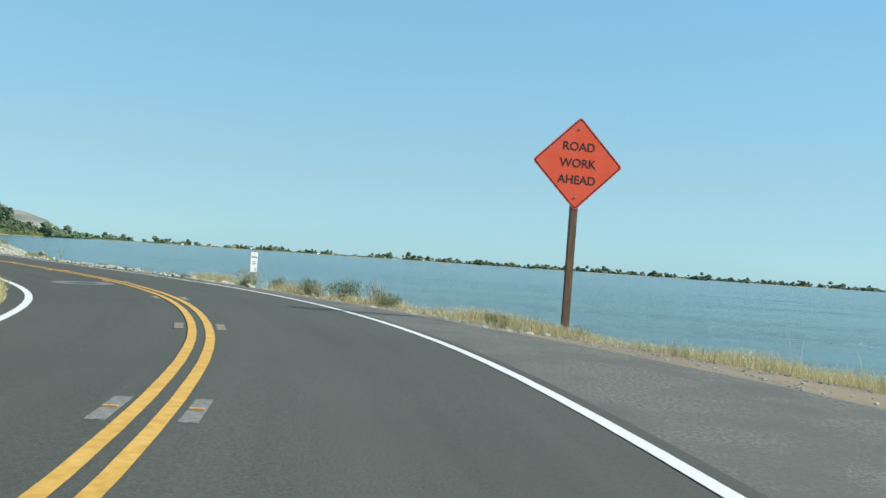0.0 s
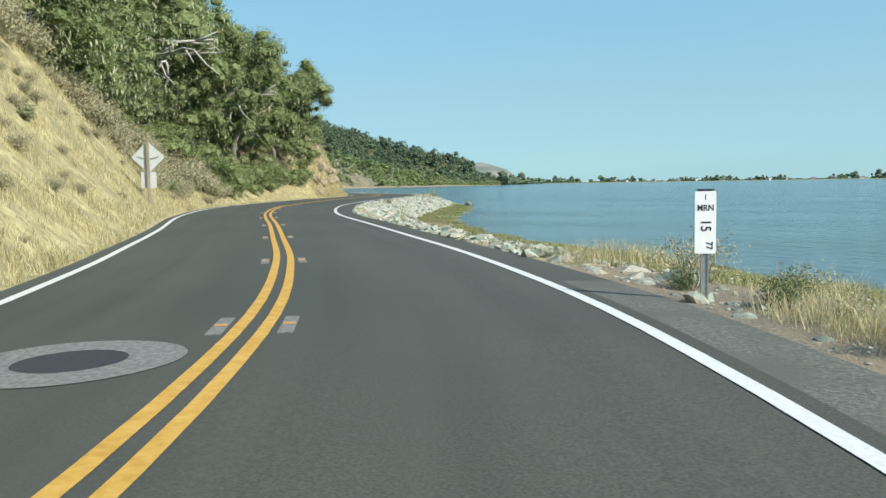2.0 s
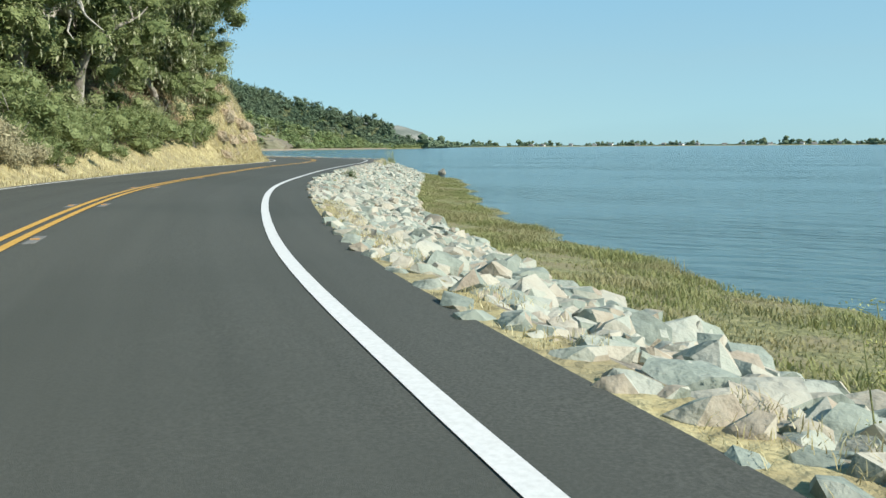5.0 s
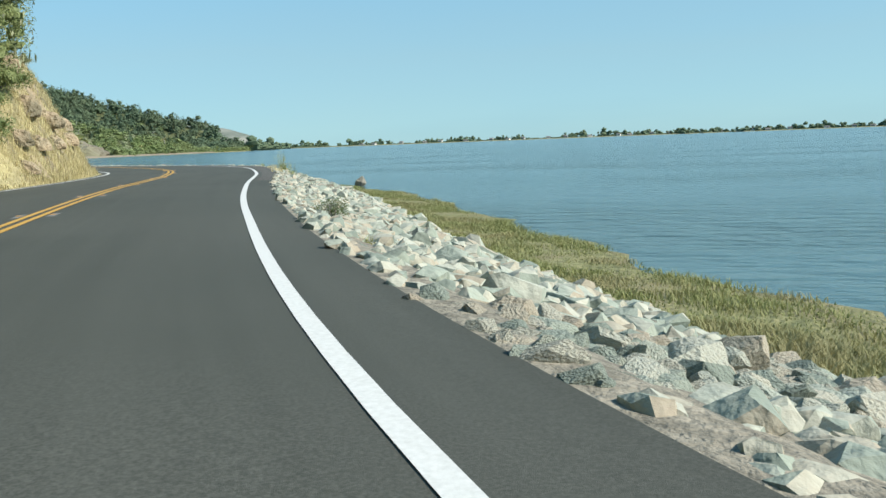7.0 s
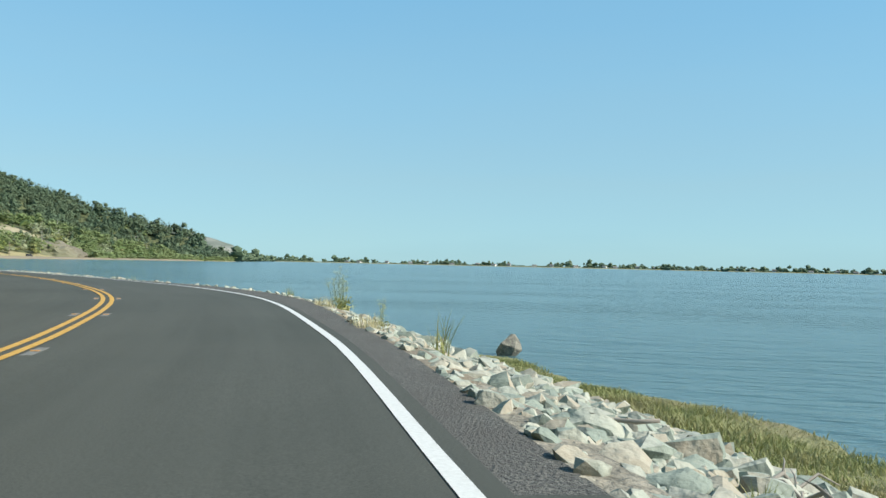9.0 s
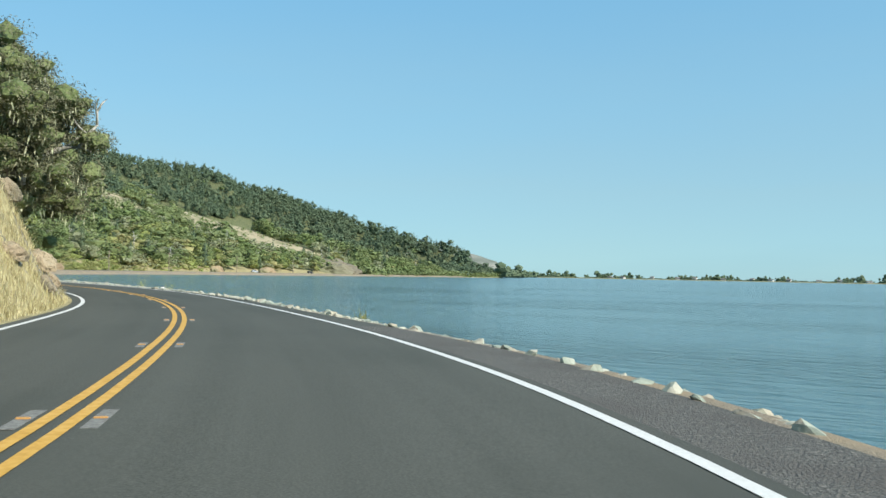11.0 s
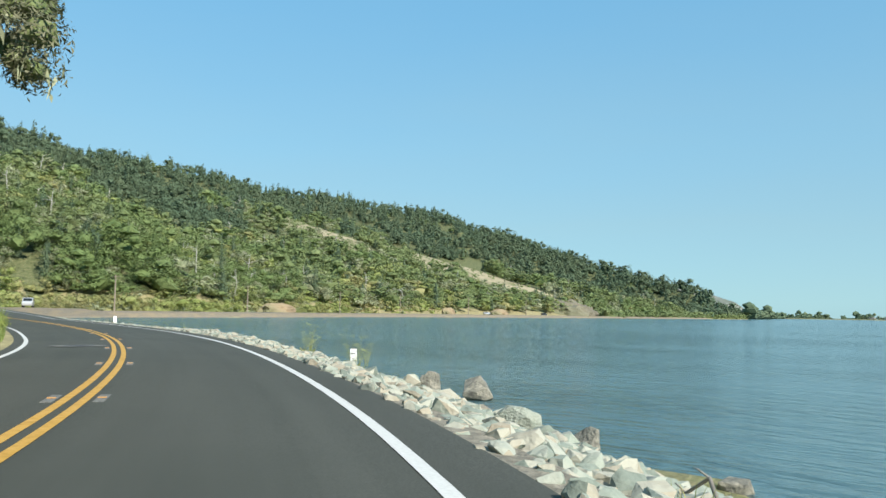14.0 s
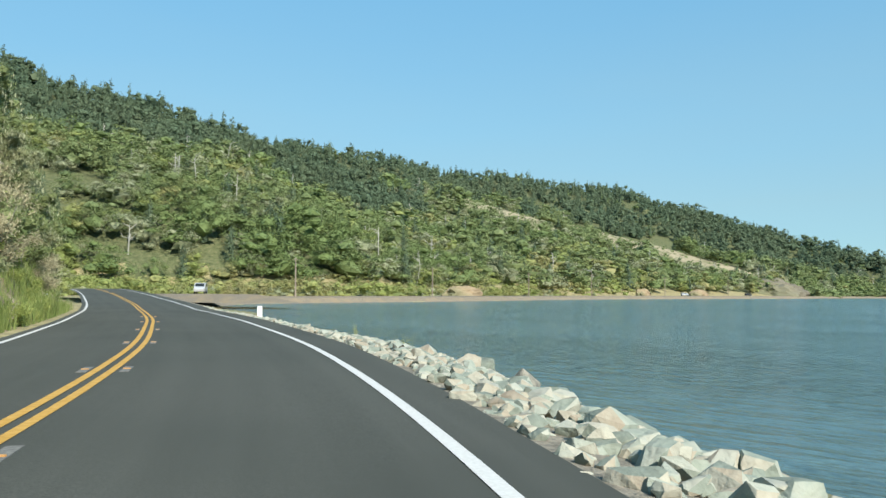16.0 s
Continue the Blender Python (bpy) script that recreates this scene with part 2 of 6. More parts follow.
M_BLACK = material("black_sign_ink", [(0.02, 0.02, 0.02), (0.035, 0.035, 0.035)], 10, 0.6, 0)
M_SIGNWHITE = material("white_sign_sheeting", [(0.76, 0.77, 0.76), (0.83, 0.83, 0.82)], 5, 0.4, 0)
M_ALU = material("bare_aluminium", [(0.44, 0.47, 0.46), (0.53, 0.56, 0.55)], 8, 0.6, 0.1, metallic=0.15)
M_POSTWOOD = material("weathered_post_wood", [(0.10, 0.065, 0.04), (0.16, 0.105, 0.065), (0.23, 0.16, 0.10)], 5, 0.85, 0.5, 20, stretch=(6, 6, 0.5), distance=0.01)
M_POLE = material("utility_pole_wood", [(0.2, 0.16, 0.12), (0.33, 0.28, 0.22)], 4, 0.9, 0.3, stretch=(4, 4, 0.3))
M_STEEL = material("galvanised_steel", [(0.33, 0.34, 0.34), (0.47, 0.48, 0.47)], 12, 0.45, 0.1, metallic=0.8)
M_HOUSE = material("painted_boards", [(0.35, 0.35, 0.34), (0.55, 0.55, 0.53), (0.78, 0.77, 0.74)], 0.05, 0.8, 0, each=1.0)
M_ROOF = material("roof_shingle", [(0.10, 0.09, 0.085), (0.2, 0.18, 0.16)], 0.05, 0.9, 0, each=1.0)
M_CARPAINT = material("silver_car_paint", [(0.55, 0.56, 0.57), (0.62, 0.63, 0.64)], 2, 0.25, 0, metallic=0.4, spec=0.5)
M_DARKPAINT = material("dark_car_paint", [(0.02, 0.022, 0.026), (0.03, 0.032, 0.038)], 2, 0.25, 0, spec=0.5)
M_GLASSDARK = material("tinted_car_glass", [(0.015, 0.018, 0.02), (0.022, 0.026, 0.028)], 2, 0.06, 0, spec=0.6)
M_RUBBER = material("rubber", [(0.02, 0.02, 0.02), (0.03, 0.03, 0.03)], 8, 0.8, 0)
# headland scrub, its base colours greyed to stand in for distance haze
M_FARHILL = material("hazed_scrub_hill", [(0.15, 0.165, 0.14), (0.21, 0.215, 0.18), (0.28, 0.27, 0.225)], 0.012, 0.95, 0.6, 0.04, patches=(0.12, 0.14, 0.11), patch_scale=0.008, distance=4.0)
M_MUD = material("lagoon_bed", [(0.05, 0.06, 0.05), (0.09, 0.1, 0.08)], 0.4, 0.9, 0)


def water_material():
    m = bpy.data.materials.new("lagoon_water")
    m.use_nodes = True
    n, link = m.node_tree.nodes, m.node_tree.links.new
    b = n["Principled BSDF"]
    b.inputs["Roughness"].default_value, b.inputs["IOR"].default_value = 0.13, 1.33
    co = n.new("ShaderNodeTexCoord")
    base = n.new("ShaderNodeTexNoise")
    base.inputs["Scale"].default_value, base.inputs["Detail"].default_value = 0.012, 5.0
    stretched = n.new("ShaderNodeMapping")
    stretched.inputs["Rotation"].default_value = (0, 0, radians(-20))
    stretched.inputs["Scale"].default_value = (0.5, 1.6, 1)
    link(co.outputs["Object"], stretched.inputs["Vector"])
    link(stretched.outputs[0], base.inputs["Vector"])
    ramp = n.new("ShaderNodeValToRGB")
    ramp.color_ramp.elements[0].position, ramp.color_ramp.elements[1].position = 0.35, 0.7
    ramp.color_ramp.elements[0].color, ramp.color_ramp.elements[1].color = (0.058, 0.118, 0.130, 1), (0.094, 0.168, 0.180, 1)
    link(base.outputs["Fac"], ramp.inputs[0])
    link(ramp.outputs[0], b.inputs["Base Color"])
    calm = n.new("ShaderNodeTexNoise")                # patches of ruffled and of calmer water
    calm.inputs["Scale"].default_value, calm.inputs["Detail"].default_value = 0.045, 3.0
    link(stretched.outputs[0], calm.inputs["Vector"])
    ruffle = n.new("ShaderNodeMapRange")
    ruffle.inputs["From Min"].default_value, ruffle.inputs["From Max"].default_value = 0.42, 0.62
    ruffle.inputs["To Min"].default_value, ruffle.inputs["To Max"].default_value = 0.45, 1.0
    link(calm.outputs["Fac"], ruffle.inputs["Value"])
    normal = None
    for scale, strength, dist in ((0.45, 0.35, 0.35), (1.2, 0.9, 0.75), (4.0, 0.8, 0.20)):
        w = n.new("ShaderNodeTexNoise")
        w.inputs["Scale"].default_value, w.inputs["Detail"].default_value = scale, 4.0
        link(stretched.outputs[0], w.inputs["Vector"])
        bp = n.new("ShaderNodeBump")
        bp.inputs["Strength"].default_value, bp.inputs["Distance"].default_value = strength, dist
        link(w.outputs["Fac"], bp.inputs["Height"])
        if scale > 1:
            link(ruffle.outputs[0], bp.inputs["Strength"])
        if normal:
            link(normal, bp.inputs["Normal"])
        normal = bp.outputs[0]
    link(normal, b.inputs["Normal"])
    return m


def add_wheel_wear(m, amount=0.16):
    """Long pale streaks along the lane where tyres have polished the asphalt."""
    n, link = m.node_tree.nodes, m.node_tree.links.new
    b = n["Principled BSDF"]
    old = b.inputs["Base Color"].links[0].from_socket
    uv = n.new("ShaderNodeUVMap")
    uv.uv_map = "along"
    mp = n.new("ShaderNodeMapping")
    mp.inputs["Scale"].default_value = (1.1, 0.035, 1)
    nz = n.new("ShaderNodeTexNoise")
    nz.inputs["Scale"].default_value, nz.inputs["Detail"].default_value, nz.inputs["Roughness"].default_value = 1.6, 6.0, 0.6
    rp = n.new("ShaderNodeValToRGB")
    rp.color_ramp.elements[0].position, rp.color_ramp.elements[1].position = 0.36, 0.66
    rp.color_ramp.elements[1].color = (amount, amount, amount, 1)
    mx = n.new("ShaderNodeMix")
    mx.data_type = "RGBA"
    mx.inputs[7].default_value = (0.135, 0.138, 0.118, 1)
    link(uv.outputs[0], mp.inputs["Vector"])
    link(mp.outputs[0], nz.inputs["Vector"])
    link(nz.outputs["Fac"], rp.inputs[0])
    link(rp.outputs[0], mx.inputs[0])
    link(old, mx.inputs[6])
    link(mx.outputs[2], b.inputs["Base Color"])


add_wheel_wear(M_ASPHALT)
M_WATER = water_material()
rng = np.random.default_rng(7)


# ---- building helpers ----
def mesh(name, verts, faces, mat, smooth=False):
    me = bpy.data.meshes.new(name)
    me.from_pydata(np.asarray(verts, float).tolist(), [], [tuple(f) for f in np.asarray(faces).tolist()] if isinstance(faces, np.ndarray) else faces)
    me.materials.append(mat)
    if smooth:
        me.polygons.foreach_set("use_smooth", [True] * len(me.polygons))
    me.update()
    return me


def solid(name, verts, faces, mat, parent=None, label="", smooth=False):
    ob = new(name, mesh(name, verts, faces, mat, smooth))
    if parent is not None:
        ob.parent = parent
    if label:
        ob["label"] = label
    return ob


def part(name, bm, mat, parent, label=""):
    me = bpy.data.meshes.new(name)
    bm.to_mesh(me)
    bm.free()
    me.materials.append(mat)
    ob = new(name, me)
    ob.parent = parent
    if label:
        ob["label"] = label
    return ob


def box_bm(sx, sy, sz, at=(0, 0, 0), bevel=0.0, turn=None):
    bm = bmesh.new()
    m = Matrix.Translation(at)
    if turn is not None:
        m = m @ turn
    bmesh.ops.create_cube(bm, size=1, matrix=m @ Matrix.Diagonal((sx, sy, sz, 1)))
    if bevel:
        bmesh.ops.bevel(bm, geom=bm.edges[:], offset=bevel, segments=2, affect="EDGES")
    return bm


def tube_arrays(points, radii, sides=7):
    """A tapered tube through the points."""
    pts = [Vector(p) for p in points]
    vs, fs = [], []
    for i, p in enumerate(pts):
        d = (pts[min(i + 1, len(pts) - 1)] - pts[max(i - 1, 0)]).normalized()
        a = d.orthogonal().normalized()
        b = d.cross(a)
        for k in range(sides):
            an = 2 * math.pi * k / sides
            vs.append(p + (a * math.cos(an) + b * math.sin(an)) * radii[i])
    for i in range(len(pts) - 1):
        for k in range(sides):
            k2 = (k + 1) % sides
            fs.append((i * sides + k, i * sides + k2, (i + 1) * sides + k2, (i + 1) * sides + k))
    fs.append(tuple(range(sides))[::-1])
    fs.append(tuple((len(pts) - 1) * sides + k for k in range(sides)))
    return [tuple(v) for v in vs], fs


def join_arrays(pieces):
    vs, fs, o = [], [], 0
    for v, f in pieces:
        vs.extend(v)
        fs.extend(tuple(i + o for i in face) for face in f)
        o += len(v)
    return vs, fs


def leaf_quads(centres, sizes, up=0.35, seed=0, long=1.5, normals=None):
    """One rhombic leaf spray at each centre, turned at random."""
    r = np.random.default_rng(seed)
    n = len(centres)
    nrm = r.normal(size=(n, 3))
    if normals is not None:
        nrm = nrm * 0.38 + normals
    nrm[:, 2] += up
    nrm /= np.linalg.norm(nrm, axis=1)[:, None]
    a = np.cross(nrm, r.normal(size=(n, 3)))
    a /= np.linalg.norm(a, axis=1)[:, None]
    b = np.cross(nrm, a)
    s = np.asarray(sizes)[:, None]
    v = np.stack([centres - a * s * long / 2, centres + b * s * 0.5 - a * s * 0.1 * r.random((n, 1)), centres + a * s * long / 2, centres - b * s * 0.5 + a * s * 0.15 * r.random((n, 1))], 1)
    return v.reshape(-1, 3), np.arange(n * 4).reshape(n, 4)


def leaf_sprays(p, dirs, size, seed, up=0.3, long=1.4):
    """Small three-cornered leaf sprays, turned outwards when directions are given."""
    v, f = leaf_quads(p, size, up, seed, long, dirs)
    return v.reshape(-1, 4, 3)[:, :3].reshape(-1, 3), np.arange(len(p) * 3).reshape(-1, 3)


def crown_points(n, blobs, seed=0, fill=0.35):
    """Points on and in a union of ellipsoids (x, y, z, rx, ry, rz), and their outward directions."""
    r = np.random.default_rng(seed)
    bl = np.asarray(blobs, float)
    w = (bl[:, 3] * bl[:, 4] + bl[:, 4] * bl[:, 5]) ** 0.9
    k = r.choice(len(bl), n, p=w / w.sum())
    d = r.normal(size=(n, 3))
    d /= np.linalg.norm(d, axis=1)[:, None]
    rad = 1 - fill * r.random(n) ** 1.6 + 0.10 * r.normal(size=n)
    return bl[k, :3] + d * bl[k, 3:] * rad[:, None], d


def scatter_merge(v, f, places, yaws, sizes, tilts=None):
    """Copies of one small mesh, moved, turned about z and scaled (sizes n x 3), as one pair of arrays."""
    v, f = np.asarray(v, float), np.asarray(f)
    n = len(places)
    c, s = np.cos(yaws)[:, None], np.sin(yaws)[:, None]
    p = v[None] * np.asarray(sizes)[:, None, :]
    x, y = p[:, :, 0] * c - p[:, :, 1] * s, p[:, :, 0] * s + p[:, :, 1] * c
    out = np.stack([x, y, p[:, :, 2]], 2) + np.asarray(places)[:, None, :]
    faces = f[None] + (np.arange(n) * len(v))[:, None, None]
    return out.reshape(-1, 3), faces.reshape(-1, f.shape[1])


def ico_arrays(level):
    bm = bmesh.new()
    bmesh.ops.create_icosphere(bm, subdivisions=level, radius=1)
    v, f = np.array([v.co[:] for v in bm.verts]), np.array([[v.index for v in f.verts] for f in bm.faces])
    bm.free()
    return v, f


ICO_LEVELS = [ico_arrays(1), ico_arrays(2)]


def clumps(blobs, seed, shrink=0.9, level=0, rough=0.24):
    """Lumpy foliage masses, one for each ellipsoid (x, y, z, rx, ry, rz)."""
    r = np.random.default_rng(seed)
    bl = np.asarray(blobs, float)
    iv, jf = ICO_LEVELS[level]
    n, k = len(bl), len(iv)
    v = iv[None] * (shrink * (1 + rough * r.normal(size=(n, k, 1)))) * bl[:, None, 3:] + bl[:, None, :3]
    return v.reshape(-1, 3), (jf[None] + (np.arange(n) * k)[:, None, None]).reshape(-1, 3)


def merged(pairs):
    vs, fs, o = [], [], 0
    for v, f in pairs:
        vs.append(v)
        fs.append(f + o)
        o += len(v)
    return np.concatenate(vs), np.concatenate(fs)


# ---- the road's line ----
def catmull(points, step=1.0):
    p = np.asarray(points, float)
    p = np.vstack([2 * p[0] - p[1], p, 2 * p[-1] - p[-2]])
    out = []
    for i in range(1, len(p) - 2):
        u = np.linspace(0, 1, 24, endpoint=False)[:, None]
        a, b, c, d = p[i - 1], p[i], p[i + 1], p[i + 2]
        out.append(0.5 * (2 * b + (c - a) * u + (2 * a - 5 * b + 4 * c - d) * u ** 2 + (3 * b - a - 3 * c + d) * u ** 3))
    out = np.vstack(out + [p[-2:-1]])
    s = np.concatenate([[0], np.cumsum(np.linalg.norm(np.diff(out, axis=0), axis=1))])
    ss = np.arange(0, s[-1], step)
    return ss, np.stack([np.interp(ss, s, out[:, 0]), np.interp(ss, s, out[:, 1])], 1)


CENTRE = [(-1.0, -40), (-1.0, -25), (-1.0, -10), (-1.26, -1.00), (-1.79, 4.98), (-2.98, 10.85), (-5.08, 16.46), (-8.14, 21.63), (-11.86, 26.34), (-15.86, 30.81), (-19.88, 35.27), (-27.92, 44.17), (-35.16, 53.72), (-40.97, 64.15),
          (-46.37, 74.87), (-51.08, 85.90), (-56.78, 96.43), (-64.49, 105.63), (-73.17, 113.90), (-82.77, 121.10), (-93.07, 127.25), (-103.90, 132.44), (-115.15, 136.62), (-126.67, 140.00), (-138.24, 143.04),
          (-160, 148), (-180, 151.8), (-198, 155), (-218, 158), (-238, 160), (-256, 158), (-272, 150), (-285, 136)]
RS, RC = catmull(CENTRE)
RS = RS - RS[np.argmin(((RC - (-1.8, 4.8)) ** 2).sum(1))] + 5.0
RT = np.gradient(RC, axis=0)
RT /= np.linalg.norm(RT, axis=1)[:, None]
RN = np.stack([-RT[:, 1], RT[:, 0]], 1)       # to the left


def table(*pairs, ease=0.0):
    """A value along the road, with its corners eased over that many metres."""
    xs, ys = [p[0] for p in pairs], [p[1] for p in pairs]
    return lambda s: sum(np.interp(np.asarray(s) + ease * k, xs, ys) for k in (-1, -0.5, 0, 0.5, 1)) / 5


right_lane = table((-4, 3.27), (4, 3.22), (11, 3.08), (18, 2.98), (25, 3.00), (32, 3.00), (39, 2.94), (46, 2.87), (53, 2.98), (60, 3.33), (67, 3.49), (74, 3.55), (81, 3.68), (88, 3.96), (95, 3.93), (102, 3.85), (109, 3.89), (116, 4.01), (123, 3.83), (130, 3.22), (137, 2.81), (144, 2.78), (151, 2.97), (158, 3.00), (165, 3.03), (172, 3.15), (179, 3.27), (186, 3.35), (193, 3.39), (200, 3.38), (207, 3.35), ease=4.0)
left_lane = table((-4, 2.46), (4, 2.46), (11, 2.52), (18, 2.59), (25, 2.78), (32, 2.84), (39, 2.88), (46, 3.11), (53, 3.32), (60, 3.50), (67, 3.64), (74, 3.79), (81, 3.92), (88, 3.87), (95, 3.74), (102, 3.50), (109, 3.30), (116, 3.22), (123, 3.32), (130, 3.20), (137, 2.72), (144, 2.45), (151, 2.43), (158, 2.47), (165, 2.35), (172, 2.43), (179, 2.72), (186, 2.88), (193, 2.92), (200, 3.02), (207, 3.10), ease=4.0)
middle = table((-4, -0.10), (4, -0.10), (11, 0.08), (18, 0.10), (25, 0.01), (32, -0.08), (39, -0.14), (46, -0.17), (53, -0.21), (60, -0.20), (67, -0.18), (74, -0.17), (81, -0.16), (88, -0.18), (95, -0.15), (102, -0.07), (109, 0.12), (116, 0.29), (123, 0.19), (130, 0.08), (137, 0.04), (144, -0.01), (151, -0.03), (158, -0.02), (165, 0.04), (172, 0.08), (179, 0.06), (186, 0.03), (193, 0.00), (200, -0.01), (207, -0.01), ease=4.0)     # the centre lines stray a little
shoulder = table((-30, 4.7), (2, 4.05), (8, 3.15), (14, 1.8), (20, 0.92), (32, 0.72), (50, 0.75), (62, 0.9), (74, 0.68), (92, 0.71), (104, 0.82), (116, 1.33), (122, 1.4), (128, 1.07), (134, 0.78), (158, 0.63), (176, 0.66), (188, 0.9), (206, 1.08))
stone_crest = table((126, 0.0), (140, 0.06), (158, 0.12), (172, 0.14), (178, 0.26), (187, 0.30), (194, 0.14), (215, 0.06))     # the stones heap up over the line of the slope
toe_z = table((31, -0.25), (42, -0.45), (52, -0.75), (62, -1.0))     # height at the foot of the stones
toe = table((25, 1.2), (38, 1.5), (48, 2.2), (60, 3.2), (90, 3.5), (105, 3.0), (120, 2.4), (140, 3.0), (170, 3.2), (200, 2.6), (230, 2.0))     # width of the stone slope
shore = table((-30, 6.0), (5, 6.5), (15, 7.5), (25, 8.0), (35, 7.4), (45, 6.4), (55, 6.0), (65, 5.6), (75, 5.6), (88, 5.8), (98, 5.4), (106, 3.9), (120, 3.0), (135, 3.7), (160, 4.0), (200, 3.6), (240, 4.0))   # shoulder's edge to the water
road_z = table((225, 0.0), (255, 0.55), (300, 1.5))
WATER_Z = -1.15


def at(s, off, z=0.0):
    """The place off metres left of the centre line at s."""
    s = np.asarray(s, float)
    c = np.stack([np.interp(s, RS, RC[:, 0]), np.interp(s, RS, RC[:, 1])], -1)
    n = np.stack([np.interp(s, RS, RN[:, 0]), np.interp(s, RS, RN[:, 1])], -1)
    p = c + n * np.asarray(off)[..., None]
    return np.concatenate([p, (np.asarray(z) + road_z(s) * np.ones_like(s))[..., None]], -1)


def ribbon(name, s, offs, zs, mat, smooth=False):
    """A strip along the road: offs and zs are lists of arrays, one a line of the strip."""
    lines = [at(s, o * np.ones_like(s), z * np.ones_like(s)) for o, z in zip(offs, zs)]
    v = np.stack(lines, 1).reshape(-1, 3)
    k, f = len(lines), []
    for i in range(len(s) - 1):
        for j in range(k - 1):
            f.append((i * k + j, i * k + j + 1, (i + 1) * k + j + 1, (i + 1) * k + j))
    ob = solid(name, v, f, mat, smooth=smooth)
    run = np.stack([np.stack([o * np.ones_like(s), s], 1) for o in offs], 1).reshape(-1, 2)      # metres across and along the road
    ob.data.uv_layers.new(name="along").data.foreach_set("uv", run[[i for face in f for i in face]].ravel())
    return ob


# ---- ground: road, verges, water, hills ----
S_ROAD = np.arange(-38.0, 330.0, 1.0)
S_ROAD = S_ROAD[S_ROAD < RS[-1]]
road = ribbon("road", S_ROAD, [left_lane(S_ROAD) + 0.35, 0.0 * S_ROAD, -right_lane(S_ROAD) - 0.22], [-0.02, 0.03, 0.0], M_ASPHALT)
tagged(road, "dark grey asphalt road curving along the lagoon", "road", kind="structure")
pavement = ribbon("road_shoulder", S_ROAD, [-right_lane(S_ROAD) - 0.22, -right_lane(S_ROAD) - shoulder(S_ROAD)], [0.0, -0.015], M_SHOULDER)
pavement.data.materials.append(M_ASPHALT)
pavement.data.materials.append(M_GRIT)
for p in pavement.data.polygons:
    p.material_index = 2 if 91 < S_ROAD[p.index] < 129 else (1 if S_ROAD[p.index] > 25 else 0)
tagged(pavement, "worn grey asphalt shoulder with grit along the edge line", "shoulder", kind="structure")


def road_line(name, s, off, width, mat, z, label):
    ob = ribbon(name, s, [off + width / 2, off - width / 2], [z, z], mat)
    return tagged(ob, label, "road marking", kind="structure")


S_LINE = np.arange(-38.0, 300.0, 0.5)
road_line("edge_line_right", S_LINE, -right_lane(S_LINE), 0.125, M_WHITE, 0.009, "solid white painted edge line beside the lagoon shoulder")
S_LEFT = np.arange(-38.0, 300.0, 0.5)
road_line("edge_line_left", S_LEFT, left_lane(S_LEFT), 0.125, M_WHITE, -0.008, "solid white painted edge line under the hillside")
for side in (0.105, -0.105):
    road_line("centre_line", S_LINE, side + middle(S_LINE), 0.105, M_YELLOW, 0.036, "one of two yellow painted centre lines")
# bed and bank towards the lagoon
S_BANK = np.arange(-38.0, 264.0, 1.0)
e0 = -right_lane(S_BANK) - shoulder(S_BANK)
tw, sw = toe(S_BANK), np.maximum(shore(S_BANK), toe(S_BANK) + 0.4)
wob = 0.35 * np.sin(S_BANK * 0.9) + 0.25 * np.sin(S_BANK * 2.3 + 1)
verge = np.clip((30 - S_BANK) / 6, 0, 1)
bank = ribbon("shore_bank", S_BANK, [e0 + 0.02, e0 - 0.35 - 1.6 * verge, e0 - tw * 0.4 - 2.0 * verge, e0 - tw - 1.8 * verge, e0 - sw - wob, e0 - sw - 2.5, e0 - sw - 9],
              [-0.02, -0.05 - 0.08 * verge, toe_z(S_BANK) * 0.42 - 0.12 * verge + 0.8 * stone_crest(S_BANK), toe_z(S_BANK) - 0.2 * verge, -1.12, -1.45, -2.2], M_BANK, True)
bank.data.materials.append(M_MARSH)
bank.data.materials.append(M_GRAVEL)
bank.data.materials.append(M_DRYGROUND)
for p in bank.data.polygons:
    row, col = p.index // 6, p.index % 6
    s = S_BANK[row]
    if s < 28:
        p.material_index = 2 if col == 0 else (3 if col < 3 else 1)
    elif col >= 3:
        p.material_index = 1
    elif col == 0 and (s < 60 or 95 < s < 126):
        p.material_index = 3 if s < 60 else 2
tagged(bank, "bank of soil and stone falling to the lagoon", "bank", kind="structure")
# lagoon and its bed
solid("lagoon_bed", [(-5000, -5000, -3.2), (5000, -5000, -3.2), (5000, 5000, -3.2), (-5000, 5000, -3.2)], [(0, 1, 2, 3)], M_MUD)
tagged(bpy.data.objects["lagoon_bed"], "dark muddy bed under the lagoon", "lagoon bed", kind="structure")
lagoon = solid("water", [(-5000, -5000, WATER_Z), (5000, -5000, WATER_Z), (5000, 5000, WATER_Z), (-5000, 5000, WATER_Z)], [(0, 1, 2, 3)], M_WATER)
tagged(lagoon, "blue-green rippled lagoon water", "water", kind="structure")


def bumps(x, y, scale, seed, octaves=4):
    """Smooth noise from sums of sines."""
    r = np.random.default_rng(seed)
    out, amp = np.zeros_like(x), 1.0
    for o in range(octaves):
        for _ in range(4):
            a, ph = r.random() * 6.283, r.random() * 6.283
            k = scale * 2 ** o * (0.7 + 0.6 * r.random())
            out += amp * np.sin((x * math.cos(a) + y * math.sin(a)) * k + ph) / 4
        amp *= 0.55
    return out


